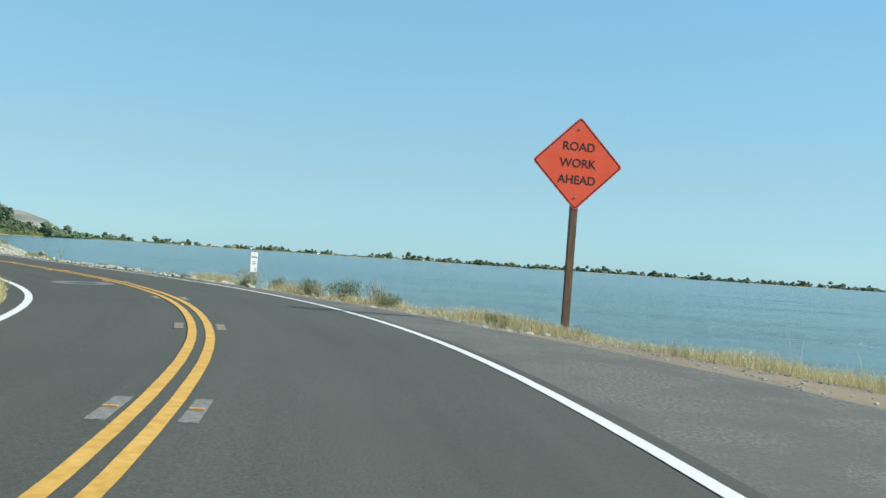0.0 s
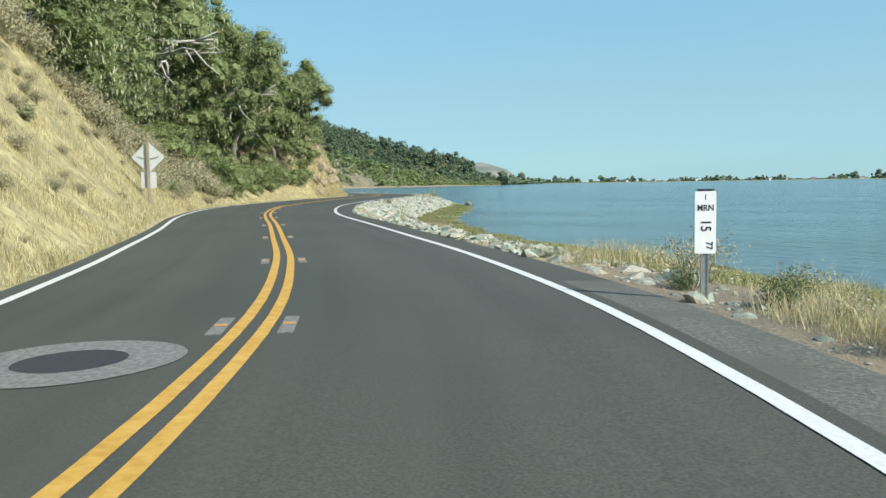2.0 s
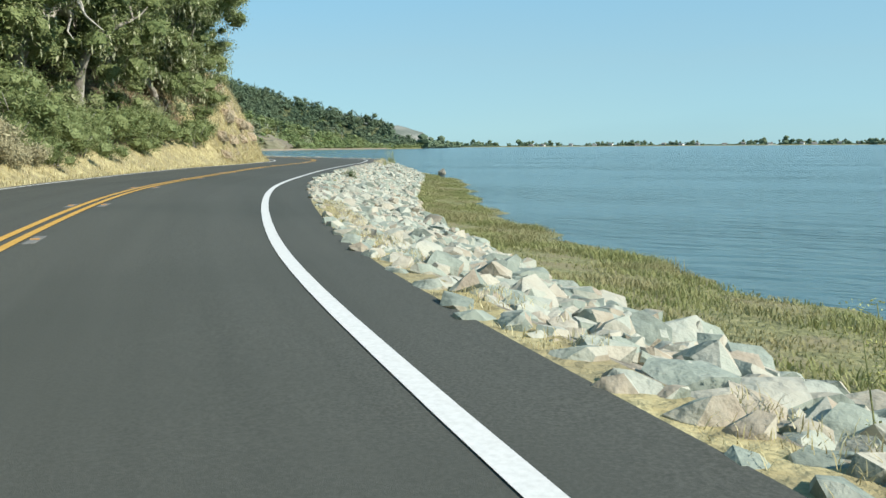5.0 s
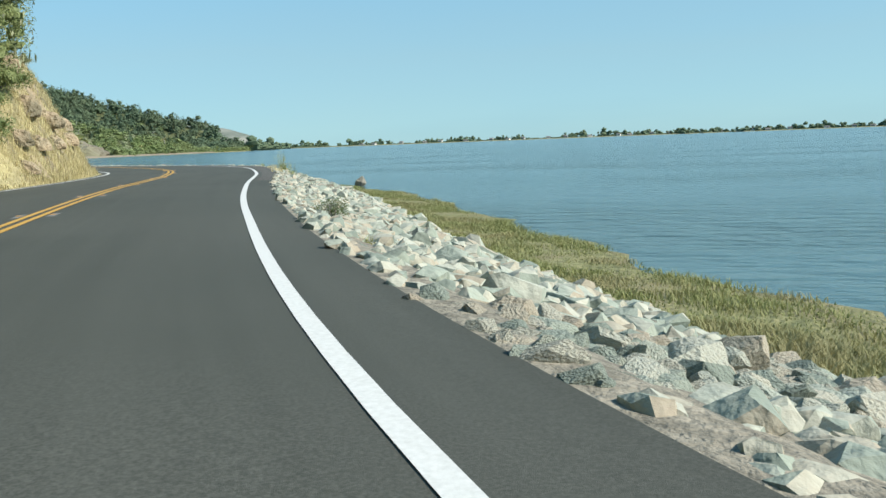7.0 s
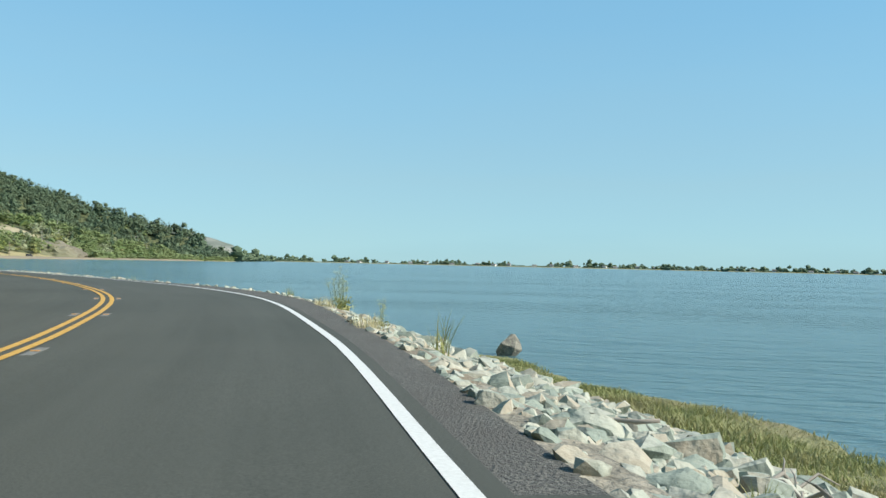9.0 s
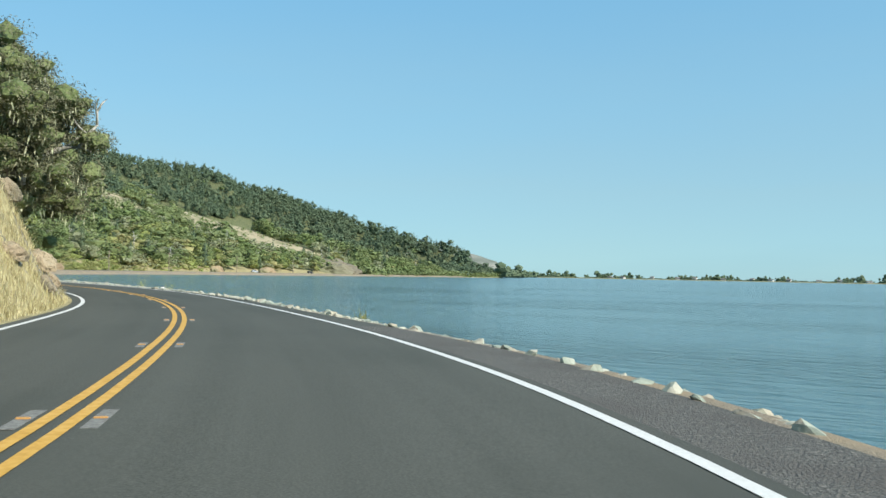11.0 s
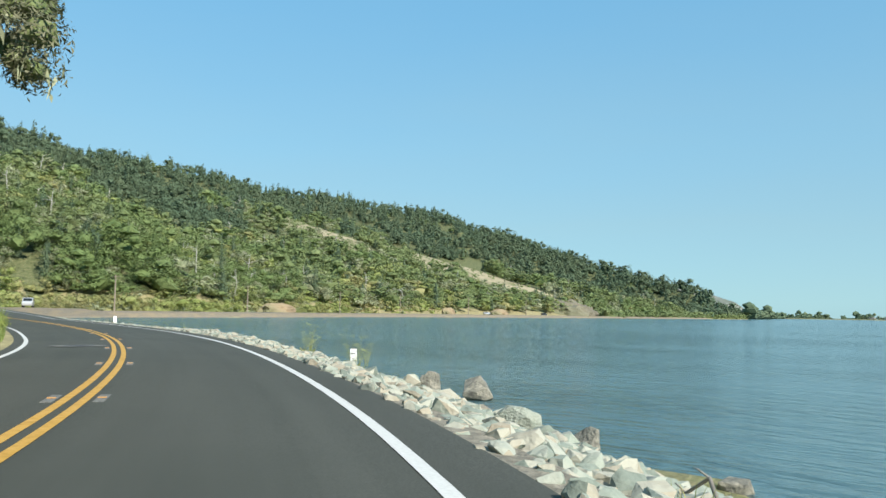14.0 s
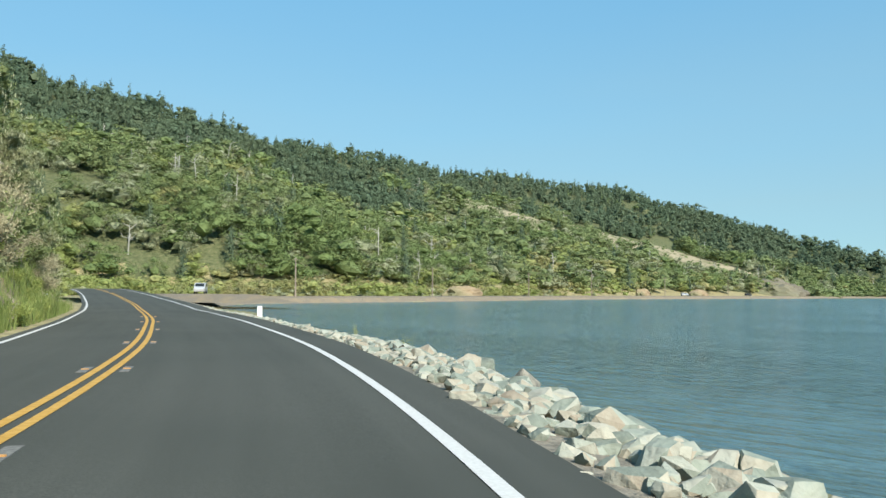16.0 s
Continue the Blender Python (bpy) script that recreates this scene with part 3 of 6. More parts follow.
def nearest_line(px, py, line, block=4000):
    """Index of the nearest point of a polyline (n x 2), its distance, and the side (left positive)."""
    tang = np.gradient(line, axis=0)
    idx, dist, side = np.zeros(len(px), int), np.zeros(len(px)), np.zeros(len(px))
    for i in range(0, len(px), block):
        dx = px[i:i + block, None] - line[None, :, 0]
        dy = py[i:i + block, None] - line[None, :, 1]
        k = np.argmin(dx * dx + dy * dy, 1)
        r = np.arange(len(k))
        idx[i:i + block] = k
        dist[i:i + block] = np.hypot(dx[r, k], dy[r, k])
        side[i:i + block] = np.sign(tang[k, 0] * dy[r, k] - tang[k, 1] * dx[r, k])
    return idx, dist, side


# hillside above the road
gutter = table((-40, 1.2), (18, 1.2), (24, 0.5), (40, 0.2), (46, 0.05), (56, 0.05), (62, 0.3), (70, 0.7), (100, 0.5), (145, 0.5), (165, 1.2), (180, 2.2), (191, 1.8), (196, 1.0), (225, 1.0), (235, 1.0))
slope_low = table((-40, 0.3), (10, 0.45), (22, 1.0), (40, 1.0), (46, 1.15), (54, 1.15), (62, 0.85), (75, 0.7), (96, 0.8), (102, 2.0), (118, 1.9), (130, 0.9), (144, 2.0), (156, 1.8), (165, 0.5), (188, 0.6), (194, 2.2), (222, 2.2), (230, 0.6), (235, 0.1))
height_low = table((-40, 4), (20, 8), (45, 8.5), (60, 6), (75, 4.5), (98, 4), (108, 5), (130, 6), (148, 4.5), (165, 3.0), (186, 3), (194, 9), (222, 9), (235, 1.5))
slope_high = table((-40, 0.3), (20, 0.5), (60, 0.72), (95, 0.72), (110, 0.5), (150, 0.4), (190, 0.4), (220, 0.4), (235, 0.05))
S_L = np.arange(-38.0, 240.0, 0.5)
LEDGE = at(S_L, left_lane(S_L) + 0.35)[:, :2]


def near_height(px, py):
    i, dist, side = nearest_line(px, py, LEDGE)
    s, dd = S_L[i], dist * side
    g, a, h, b = gutter(s), slope_low(s), height_low(s), slope_high(s)
    run = np.maximum(dd - g, 0)
    z = np.where(run * a < h, run * a, h + (run - h / np.maximum(a, 1e-3)) * b)
    z = np.where(run > 45, z * (1 - 0.004 * (run - 45)), z)
    rough = np.clip(run / 3, 0, 1)
    cliff = np.interp(s, [97, 100, 120, 134, 140, 144, 156, 160, 190, 194, 224, 230], [0, 1, 1, 0, 0, 1, 1, 0, 0, 1, 1, 0])
    z = z + cliff * rough * (0.7 * np.abs(bumps(px, py, 1.6, 5, 3)) + 0.6 * bumps(px, py, 0.7, 6, 2))
    z = z + rough * (0.35 * bumps(px, py, 0.9, 3) + 0.9 * np.clip(run / 8, 0, 1) * bumps(px, py, 0.22, 4)) - 0.04
    return s, dd, z


gx, gy = np.meshgrid(np.arange(-215.0, 25.0, 0.9), np.arange(-34.0, 165.0, 0.9), indexing="ij")
shape = gx.shape
ns, nd, nz = near_height(gx.ravel(), gy.ravel())
keep = (nd > 0.25) & (nd < 75) & (ns > -37) & (ns < 239)
order = -np.ones(len(nz), int)
order[keep] = np.arange(keep.sum())
grid = order.reshape(shape)
quads = np.stack([grid[:-1, :-1], grid[1:, :-1], grid[1:, 1:], grid[:-1, 1:]], -1).reshape(-1, 4)
quads = quads[(quads >= 0).all(1)]
hv = np.stack([gx.ravel(), gy.ravel(), nz], 1)[keep]
hillside = solid("hillside", hv, quads, M_DRYGROUND, smooth=True)
hillside.data.materials.append(M_SOIL)
hillside.data.materials.append(M_CLIFF)
hillside.data.materials.append(M_GREYBANK)
ks, kd = ns[keep], nd[keep]
fs_, fd_ = ks[quads[:, 0]], kd[quads[:, 0]]
noise_f = bumps(hv[quads[:, 0], 0], hv[quads[:, 0], 1], 0.5, 9)
mi = np.zeros(len(quads), int)
mi[(fd_ > 9.5 + noise_f * 2) & (fs_ < 98)] = 1
mi[(fs_ > 60) & (fs_ < 98) & (fd_ > 2.4)] = 1
mi[(fs_ >= 98) & (fd_ > 7)] = 1
mi[(fs_ >= 99) & (fs_ < 134) & (fd_ > 0.7) & (fd_ < 6 + noise_f)] = 2
mi[(fs_ >= 139) & (fs_ < 164) & (fd_ > 0.5) & (fd_ < 5 + noise_f)] = 3
mi[(fs_ >= 191) & (fs_ < 230) & (fd_ > 1.2) & (fd_ < 7 + noise_f)] = 2
hillside.data.polygons.foreach_set("material_index", mi.astype(np.int32))
tagged(hillside, "steep dry-grass and scrub hillside rising from the road", "hillside", kind="structure")

S_GUT = np.arange(-37.0, 239.0, 0.5)
g1 = left_lane(S_GUT) + 0.33
strip_offs, strip_zs = [], []
for o_ in (2.3, 1.7, 1.2, 0.8, 0.5, 0.25, 0.0):
    q_ = at(S_GUT, g1 + o_)
    strip_offs.append(g1 + o_)
    strip_zs.append(near_height(q_[:, 0], q_[:, 1])[2] + (0.03 if o_ > 0.3 else 0.018))
roadside = ribbon("roadside_strip", S_GUT, strip_offs, strip_zs, M_DRYGROUND, True)
tagged(roadside, "strip of dry litter and soil beside the asphalt", "verge", kind="structure")

# far shore and the wooded hill behind it
FAR_CTRL = [(-120, 143), (-160, 158), (-200, 167), (-235, 181), (-262, 203), (-288, 262), (-350, 385), (-402, 590), (-428, 720), (-446, 860), (-452, 930), (-478, 1010), (-560, 1100), (-700, 1160)]
FU, FAR = catmull(FAR_CTRL, 6.0)
flat_width = table((130, 60), (200, 85), (250, 45), (300, 26), (420, 18), (600, 12), (900, 10), (930, 30), (1200, 30))
FRONT_RIDGE = [(-780, -60, 140), (-700, 100, 138), (-654, 192, 133), (-640, 233, 117), (-638, 280, 115), (-637, 321, 104), (-626, 362, 88), (-609, 407, 77), (-598, 451, 72), (-594, 488, 70), (-586, 530, 60), (-574, 562, 55), (-563, 592, 48), (-549, 627, 40), (-520, 700, 24), (-480, 800, 8)]
BACK_RIDGE = [(-1150, 330, 168), (-920, 480, 152), (-860, 565, 139), (-854, 643, 127), (-845, 719, 128), (-822, 806, 119), (-804, 859, 120), (-782, 889, 103), (-740, 945, 87), (-673, 990, 62), (-622, 1013, 46), (-558, 1024, 31), (-492, 1030, 6), (-440, 1040, -4)]


def dense(line, n=14):
    p = np.asarray(line, float)
    t = np.linspace(0, len(p) - 1, (len(p) - 1) * n + 1)
    return np.stack([np.interp(t, np.arange(len(p)), p[:, k]) for k in range(3)], 1)


FRONT, BACK = dense(FRONT_RIDGE), dense(BACK_RIDGE)


def ridges(px, py):
    """Signed distances (behind positive) and crest heights of the two ridges."""
    i, df, sf = nearest_line(px, py, FRONT[:, :2])
    j, db, sb = nearest_line(px, py, BACK[:, :2])
    return df * sf, FRONT[i, 2], db * sb, BACK[j, 2]


def far_height(px, py):
    i, dist, side = nearest_line(px, py, FAR)
    dd = dist * side
    w = flat_width(FAR[i, 1])
    run = np.clip(dd - w, 0, None)
    df, zf, db, zb = ridges(px, py)
    front = np.where(df < 0, zf * (run / (run - np.minimum(df, 0) + 1e-3)) ** 0.9, zf - 0.3 * df)
    back = np.where(db < 0, zb + 0.36 * db, zb - 0.3 * db)
    low = np.clip(dd, 0, 6) * 0.15 - 1.15 + np.clip(dd - 6, 0, w) * 0.012
    rise = np.maximum(np.maximum(front, back), 0)
    k = np.clip(run / 60, 0, 1) * np.clip(np.minimum(abs(df), abs(db)) / 60, 0.15, 1)
    z = low + np.where(run > 0, rise, 0) + k * (7.0 * bumps(px, py, 0.014, 21, 3) + 2.0 * bumps(px, py, 0.06, 22, 2))
    return dd, run, np.where(dd < 0, -1.15 + dd * 0.12, z)


gx, gy = np.meshgrid(np.arange(-1250.0, -118.0, 7.0), np.arange(-60.0, 1330.0, 7.0), indexing="ij")
shape = gx.shape
fd, fr, fz = far_height(gx.ravel(), gy.ravel())
keep = (fd > -12) & (fz > -6)
# where the near hillside stands, this sheet stays under it
_, qd, qz = near_height(gx.ravel(), gy.ravel())
fz = np.where((gx.ravel() > -240) & (gy.ravel() < 170) & (fr <= 0), np.minimum(fz, 0.0 * fz - 0.15), fz)
order = -np.ones(len(fz), int)
order[keep] = np.arange(keep.sum())
grid = order.reshape(shape)
quads = np.stack([grid[:-1, :-1], grid[1:, :-1], grid[1:, 1:], grid[:-1, 1:]], -1).reshape(-1, 4)
quads = quads[(quads >= 0).all(1)]
fv = np.stack([gx.ravel(), gy.ravel(), fz], 1)[keep]
far_land = solid("ground", fv, quads, M_DRYGROUND, smooth=True)
far_land.data.materials.append(M_UNDERGROWTH)
far_land.data.materials.append(M_HILLGRASS)
mi = np.zeros(len(quads), int)
mi[fr[keep][quads[:, 0]] > 14] = 1
cx, cy = fv[quads[:, 0], 0], fv[quads[:, 0], 1]


def bare(px, py):
    """The open grass along the crest of the front ridge."""
    df, zf, db, zb = ridges(px, py)
    ragged = bumps(px, py, 0.045, 77, 3)
    depth = np.interp(py, [395, 430, 480, 560, 640, 680], [10, 44, 100, 115, 70, 0])
    return (df < 14) & (df > -depth * (1 + 0.55 * ragged)) & (py > 395) & (py < 680) & (ragged > -0.45)


mi[bare(cx, cy)] = 2
far_land.data.polygons.foreach_set("material_index", mi.astype(np.int32))
tagged(far_land, "wooded coastal hill and marsh flat across the lagoon", "hill", kind="structure")
# far road bench along the water
i0, i1 = np.argmin(((FAR - (-215, 172)) ** 2).sum(1)), np.argmin(((FAR - (-446, 860)) ** 2).sum(1))
fl = FAR[i0:i1]
ft = np.gradient(fl, axis=0)
ft /= np.linalg.norm(ft, axis=1)[:, None]
fn = np.stack([-ft[:, 1], ft[:, 0]], 1)
ramp_up = np.clip(np.arange(len(fl)) / 9.0, 0, 1)
rows = [np.column_stack([fl + fn * o, z - (1 - ramp_up) * drop]) for o, z, drop in ((-0.5, -1.3, 0.0), (1.5, -0.1, 0.75), (4.0, 0.25, 0.7), (10.5, 0.3, 0.75))]
bv = np.stack(rows, 1).reshape(-1, 3)
bf = [(i * 4 + j, i * 4 + j + 1, i * 4 + j + 5, i * 4 + j + 4) for i in range(len(fl) - 1) for j in range(3)]
far_road = solid("far_shore_road", bv, bf, M_GRAVEL)
far_road.data.materials.append(M_SHOULDER)
for p in far_road.data.polygons:
    p.material_index = 1 if p.index % 3 == 2 and p.index > 60 else 0
tagged(far_road, "pale gravel shoulder and road along the far shore", "road", kind="structure")

# spit across the lagoon, and the hill behind it
u = np.linspace(-1050, 1500, 120)
spit_near = 2120 + 22 * np.sin(u * 0.011) + 0.05 * u
sp = np.stack([np.column_stack([u, spit_near, 0 * u - 1.6]), np.column_stack([u, spit_near + 14, 0 * u + 0.4]), np.column_stack([u, spit_near + 240, 0 * u + 1.2])], 1).reshape(-1, 3)
spf = [(i * 3 + j, (i + 1) * 3 + j, (i + 1) * 3 + j + 1, i * 3 + j + 1) for i in range(len(u) - 1) for j in range(2)]
spit = tagged(solid("spit", sp, spf, M_MARSH), "low sandy spit of land across the lagoon", "sand spit", kind="structure")
az = np.radians(np.linspace(23.6, 60, 70))
prof = np.interp(np.degrees(az), [23.6, 24.2, 25, 25.5, 26, 27.4, 28.6, 30, 33, 40, 60], [0, 24, 62, 84, 97, 122, 150, 165, 190, 240, 260])
prof = prof * (1 + 0.05 * np.sin(np.degrees(az) * 7.3)) + 3 * np.sin(np.degrees(az) * 23)
rows = []
for k, (rad, hh) in enumerate(((4150, 0.0), (4330, 0.55), (4520, 1.0), (4800, 0.7))):
    rows.append(np.column_stack([-np.sin(az) * rad, np.cos(az) * rad, prof * hh - (2.0 if k == 0 else 0.0)]))
fh = np.stack(rows, 1).reshape(-1, 3)
fhf = [(i * 4 + j, i * 4 + j + 1, i * 4 + j + 5, i * 4 + j + 4) for i in range(len(az) - 1) for j in range(3)]
tagged(solid("backdrop_hill", fh, fhf, M_FARHILL, smooth=True), "scrub-covered headland in the distance, haze put into its colour", "headland", kind="structure")


# ---- road signs and posts ----
def lettering(name, text, size, mat, parent, m, label="", align="CENTER", squeeze=1.0):
    cu = bpy.data.curves.new(name, "FONT")
    cu.body, cu.size, cu.align_x, cu.align_y, cu.extrude, cu.offset = text, size, align, "CENTER", 0.0012, size * 0.012
    tmp = bpy.data.objects.new("tmp", cu)
    me = bpy.data.meshes.new_from_object(tmp)
    bpy.data.objects.remove(tmp)
    me.transform(Matrix.Diagonal((squeeze, 1, 1, 1)))
    me.materials.append(mat)
    ob = new(name, me)
    ob.parent = parent
    ob.matrix_basis = m
    if label:
        ob["label"] = label
    return ob




def rounded_plate(w, h, r, t, z0=0.0, diamond=False):
    """A thin plate in x and z with rounded corners, its face at y = -t."""
    bm = bmesh.new()
    pts = []
    for cx_, cz_, a0 in ((w / 2 - r, h / 2 - r, 0), (-w / 2 + r, h / 2 - r, 90), (-w / 2 + r, -h / 2 + r, 180), (w / 2 - r, -h / 2 + r, 270)):
        for k in range(6):
            a = radians(a0 + k * 18)
            pts.append((cx_ + r * math.cos(a), cz_ + r * math.sin(a)))
    if diamond:
        c45 = math.sqrt(0.5)
        pts = [(c45 * (x - z), c45 * (x + z)) for x, z in pts]
    front = [bm.verts.new((x, -t, z + z0)) for x, z in pts]
    back = [bm.verts.new((x, 0, z + z0)) for x, z in pts]
    bm.faces.new(front)
    bm.faces.new(back[::-1])
    for i in range(len(pts)):
        j = (i + 1) % len(pts)
        bm.faces.new((front[j], front[i], back[i], back[j]))
    bmesh.ops.recalc_face_normals(bm, faces=bm.faces[:])
    return bm


def rounded_rim(w, r, band, t, z0, diamond=True):
    """The printed border of a square sign: a thin raised frame."""
    def ring(w_, r_):
        out = []
        for cx_, cz_, a0 in ((1, 1, 0), (-1, 1, 90), (-1, -1, 180), (1, -1, 270)):
            for k in range(6):
                a = radians(a0 + k * 18)
                out.append((cx_ * (w_ / 2 - r_) + r_ * math.cos(a), cz_ * (w_ / 2 - r_) + r_ * math.sin(a)))
        c45 = math.sqrt(0.5)
        return [(c45 * (x - z), c45 * (x + z)) for x, z in out]
    bm = bmesh.new()
    a = [bm.verts.new((x, -t, z + z0)) for x, z in ring(w, r)]
    b = [bm.verts.new((x, -t, z + z0)) for x, z in ring(w - 2 * band, r * 0.8)]
    for i in range(len(a)):
        j = (i + 1) % len(a)
        bm.faces.new((a[i], a[j], b[j], b[i]))
    bmesh.ops.recalc_face_normals(bm, faces=bm.faces[:])
    for f in bm.faces:
        if f.normal.y > 0:
            f.normal_flip()
    return bm


def road_work_sign(x, y, z, turn):
    sign = new("road_work_sign")
    part("post", box_bm(0.145, 0.10, 4.35, (0, 0.055, 1.95), 0.008), M_POSTWOOD, sign, "brown weathered timber post")
    plate = part("sign_panel", rounded_plate(1.30, 1.30, 0.065, 0.004, 3.34, True), M_ORANGE, sign, "orange diamond panel")
    part("border", rounded_rim(1.265, 0.05, 0.022, 0.0055, 3.34), M_BLACK, plate, "thin black border")
    for word, dz in (("ROAD", 0.325), ("WORK", 0.0), ("AHEAD", -0.325)):
        lettering("lettering", word, 0.235, M_BLACK, plate, pose(0, -0.0058, 3.34 + dz, 90), "black block capitals " + word)
    for dz in (0.68, -0.66):
        bm = bmesh.new()
        bmesh.ops.create_cone(bm, cap_ends=True, segments=10, radius1=0.022, radius2=0.018, depth=0.014, matrix=pose(0, -0.010, 3.34 + dz, 90))
        part("bolt", bm, M_STEEL, plate)
    sign.matrix_basis = pose(x, y, z, 0, 0.6, turn)
    return tagged(sign, "orange diamond roadwork warning sign on a brown timber post", "road sign")


road_work_sign(2.43, 16.6, -0.15, 10)


def mile_marker(x, y, z, turn, lines, label, height=0.60, width=0.20, lift=0.45):
    ob = new("mile_marker")
    bm = bmesh.new()
    for sx, sy, px_ in ((0.012, 0.03, -0.03), (0.05, 0.008, 0.0), (0.012, 0.03, 0.03)):
        bmesh.ops.create_cube(bm, size=1, matrix=Matrix.Translation((px_, 0.02, (lift + height) / 2 - 0.1)) @ Matrix.Diagonal((sx, sy, lift + height + 0.2, 1)))
    part("post", bm, M_STEEL, ob, "galvanised steel channel post")
    panel = part("panel", rounded_plate(width, height, 0.02, 0.004, lift + height / 2), M_SIGNWHITE, ob, "white rounded panel")
    part("cap", box_bm(width * 0.8, 0.02, 0.02, (0, 0.002, lift + height + 0.009), 0.004), M_BLACK, panel, "dark top edge")
    for text, size, dx, dz, rot in lines:
        lettering("lettering", text, size, M_BLACK, panel, pose(dx, -0.0055, lift + height * dz, 90) @ pose(0, 0, 0, 0, 0, rot), squeeze=0.9)
    ob.matrix_basis = pose(x, y, z, 0, 0, turn)
    return tagged(ob, label, "mile marker", group="mile markers")


mile_marker(-5.62, 25.2, -0.17, 25, (("1", 0.075, 0.0, 0.90, 0), ("MRN", 0.082, 0, 0.73, 0), ("15", 0.135, 0.0, 0.45, -90), ("77", 0.085, 0.035, 0.13, -90)), "white mile marker panel among dry shrubs on a steel post", lift=0.60)
mile_marker(-99.25, 137.75, -1.12, 50, (("1", 0.075, 0.0, 0.90, 0), ("MRN", 0.082, 0, 0.73, 0), ("15", 0.135, 0.0, 0.45, -90), ("67", 0.085, 0.035, 0.13, -90)), "white mile marker panel on a steel post among shore stones")


def white_marker(x, y, z, turn, label, height=0.6, lift=0.4, width=0.2):
    ob = new("edge_marker")
    part("post", box_bm(0.05, 0.03, lift + height, (0, 0.02, (lift + height) / 2 - 0.05), 0.004), M_STEEL, ob, "steel post")
    part("panel", rounded_plate(width, height, 0.02, 0.004, lift + height / 2), M_SIGNWHITE, ob, "white panel")
    ob.matrix_basis = pose(x, y, z, 0, 0, turn)
    return tagged(ob, label, "marker post", group="edge markers")


white_marker(-12.7, 21.3, 0.05, 10, "plain white marker panel in dry roadside grass", 0.62, 0.42)
white_marker(-137.4, 147.9, -0.25, 75, "plain white marker post on the stone shoulder", 0.66, 0.05, 0.22)
side = at(217.0, left_lane(217.0) + 1.6)
white_marker(side[0], side[1], 0.1, 75, "plain white marker post in roadside grass", 0.6, 0.3, 0.2)


def warning_sign_back(x, y, z, turn):
    ob = new("warning_sign")
    part("post", box_bm(0.10, 0.10, 3.05, (0, -0.055, 1.40), 0.006), M_POLE, ob, "grey weathered timber post")
    d = part("diamond_panel", rounded_plate(0.86, 0.86, 0.05, 0.004, 2.30, True), M_ALU, ob, "bare aluminium back of a diamond panel")
    for sgn in (1, -1):
        part("brace", box_bm(0.42, 0.02, 0.035, (sgn * 0.2, -0.016, 2.25 + 0.02), 0.003, pose(0, 0, 0, 0, -sgn * 16, 0)), M_STEEL, d, "thin bolted brace")
    part("lower_panel", rounded_plate(0.56, 0.60, 0.04, 0.004, 1.45), M_ALU, ob, "bare aluminium back of a square panel")
    ob.matrix_basis = pose(x, y, z, 0, 0, turn)
    return tagged(ob, "bare metal back of a diamond warning sign on a timber post", "road sign")


warning_sign_back(-29.1, 39.2, 0.0, 38)

# ---- marks on the road ----
def pavement_marker(s, off):
    ob = new("pavement_marker")
    p = at(s, off + middle(s))
    t = math.degrees(math.atan2(np.interp(s, RS, RT[:, 1]), np.interp(s, RS, RT[:, 0])))
    part("pad", box_bm(0.82, 0.12, 0.006, (0, 0, 0.003)), M_PATCH, ob, "pale worn recess in the asphalt")
    part("reflector", box_bm(0.04, 0.10, 0.016, (0.0, 0, 0.011), 0.004), M_REFLECTOR, ob, "amber reflector")
    ob.matrix_basis = pose(p[0], p[1], 0.030 - 0.012 * abs(off), 0, 0, t)
    return tagged(ob, "amber reflector in a pale recess beside the centre line", "road reflector", group="centre line reflectors")


for s_ in [5.65 + 5.95 * i for i in range(10)] + [66.0 + 6.45 * i for i in range(23)]:
    for side in (0.27, -0.27):
        pavement_marker(s_, side)


def ring_patch(x, y, r, r2, turn):
    ob = new("manhole")
    n = 36
    for nm, ra, rb, mat, z in (("ring", r, r2, M_PATCH, 0.004), ("cover", r2, 0.0, M_IRON, 0.002)):
        vs, fs = [], []
        for k in range(n):
            a = 2 * math.pi * k / n
            w = 1 + 0.02 * math.sin(3 * a + 1)
            vs += [(ra * w * math.cos(a), ra * w * math.sin(a), z), (max(rb, 0.0) * math.cos(a), max(rb, 0.0) * math.sin(a), z)]
        for k in range(n):
            j = (k + 1) % n
            fs.append((2 * k, 2 * j, 2 * j + 1, 2 * k + 1) if rb else (2 * k, 2 * j, 2 * k + 1))
        solid(nm, vs, fs, mat, ob, "pale concrete ring" if nm == "ring" else "dark iron cover")
    ob.matrix_basis = pose(x, y, 0.016, 0, -0.9, turn)
    return tagged(ob, "round iron cover in a pale concrete ring, flush with the lane", "manhole", group="manholes")


ring_patch(-8.62, 20.45, 0.72, 0.36, 40)
ring_patch(-102.4, 130.65, 0.72, 0.40, 25)

drain = new("storm_drain")
part("apron", box_bm(3.2, 0.8, 0.06, (0, 0, 0), 0.01), M_CONCRETE, drain, "pale concrete apron")
# no real opening: a dark plate paints the shade below the grate
part("grate_shade_plate", box_bm(1.30, 0.46, 0.01, (0, 0, 0.029)), M_IRON, drain, "flat dark plate in place of the shaded opening")
for k in range(12):
    part("grate_bar", box_bm(0.05, 0.44, 0.016, (-0.58 + 0.105 * k, 0, 0.038)), M_RUST, drain, "rusty bar")
drain_at = at(20.6, 3.4)
drain.matrix_basis = pose(drain_at[0], drain_at[1], -0.012, 0, 0, 123)
tagged(drain, "storm drain with a rusty grate in pale concrete", "drain")

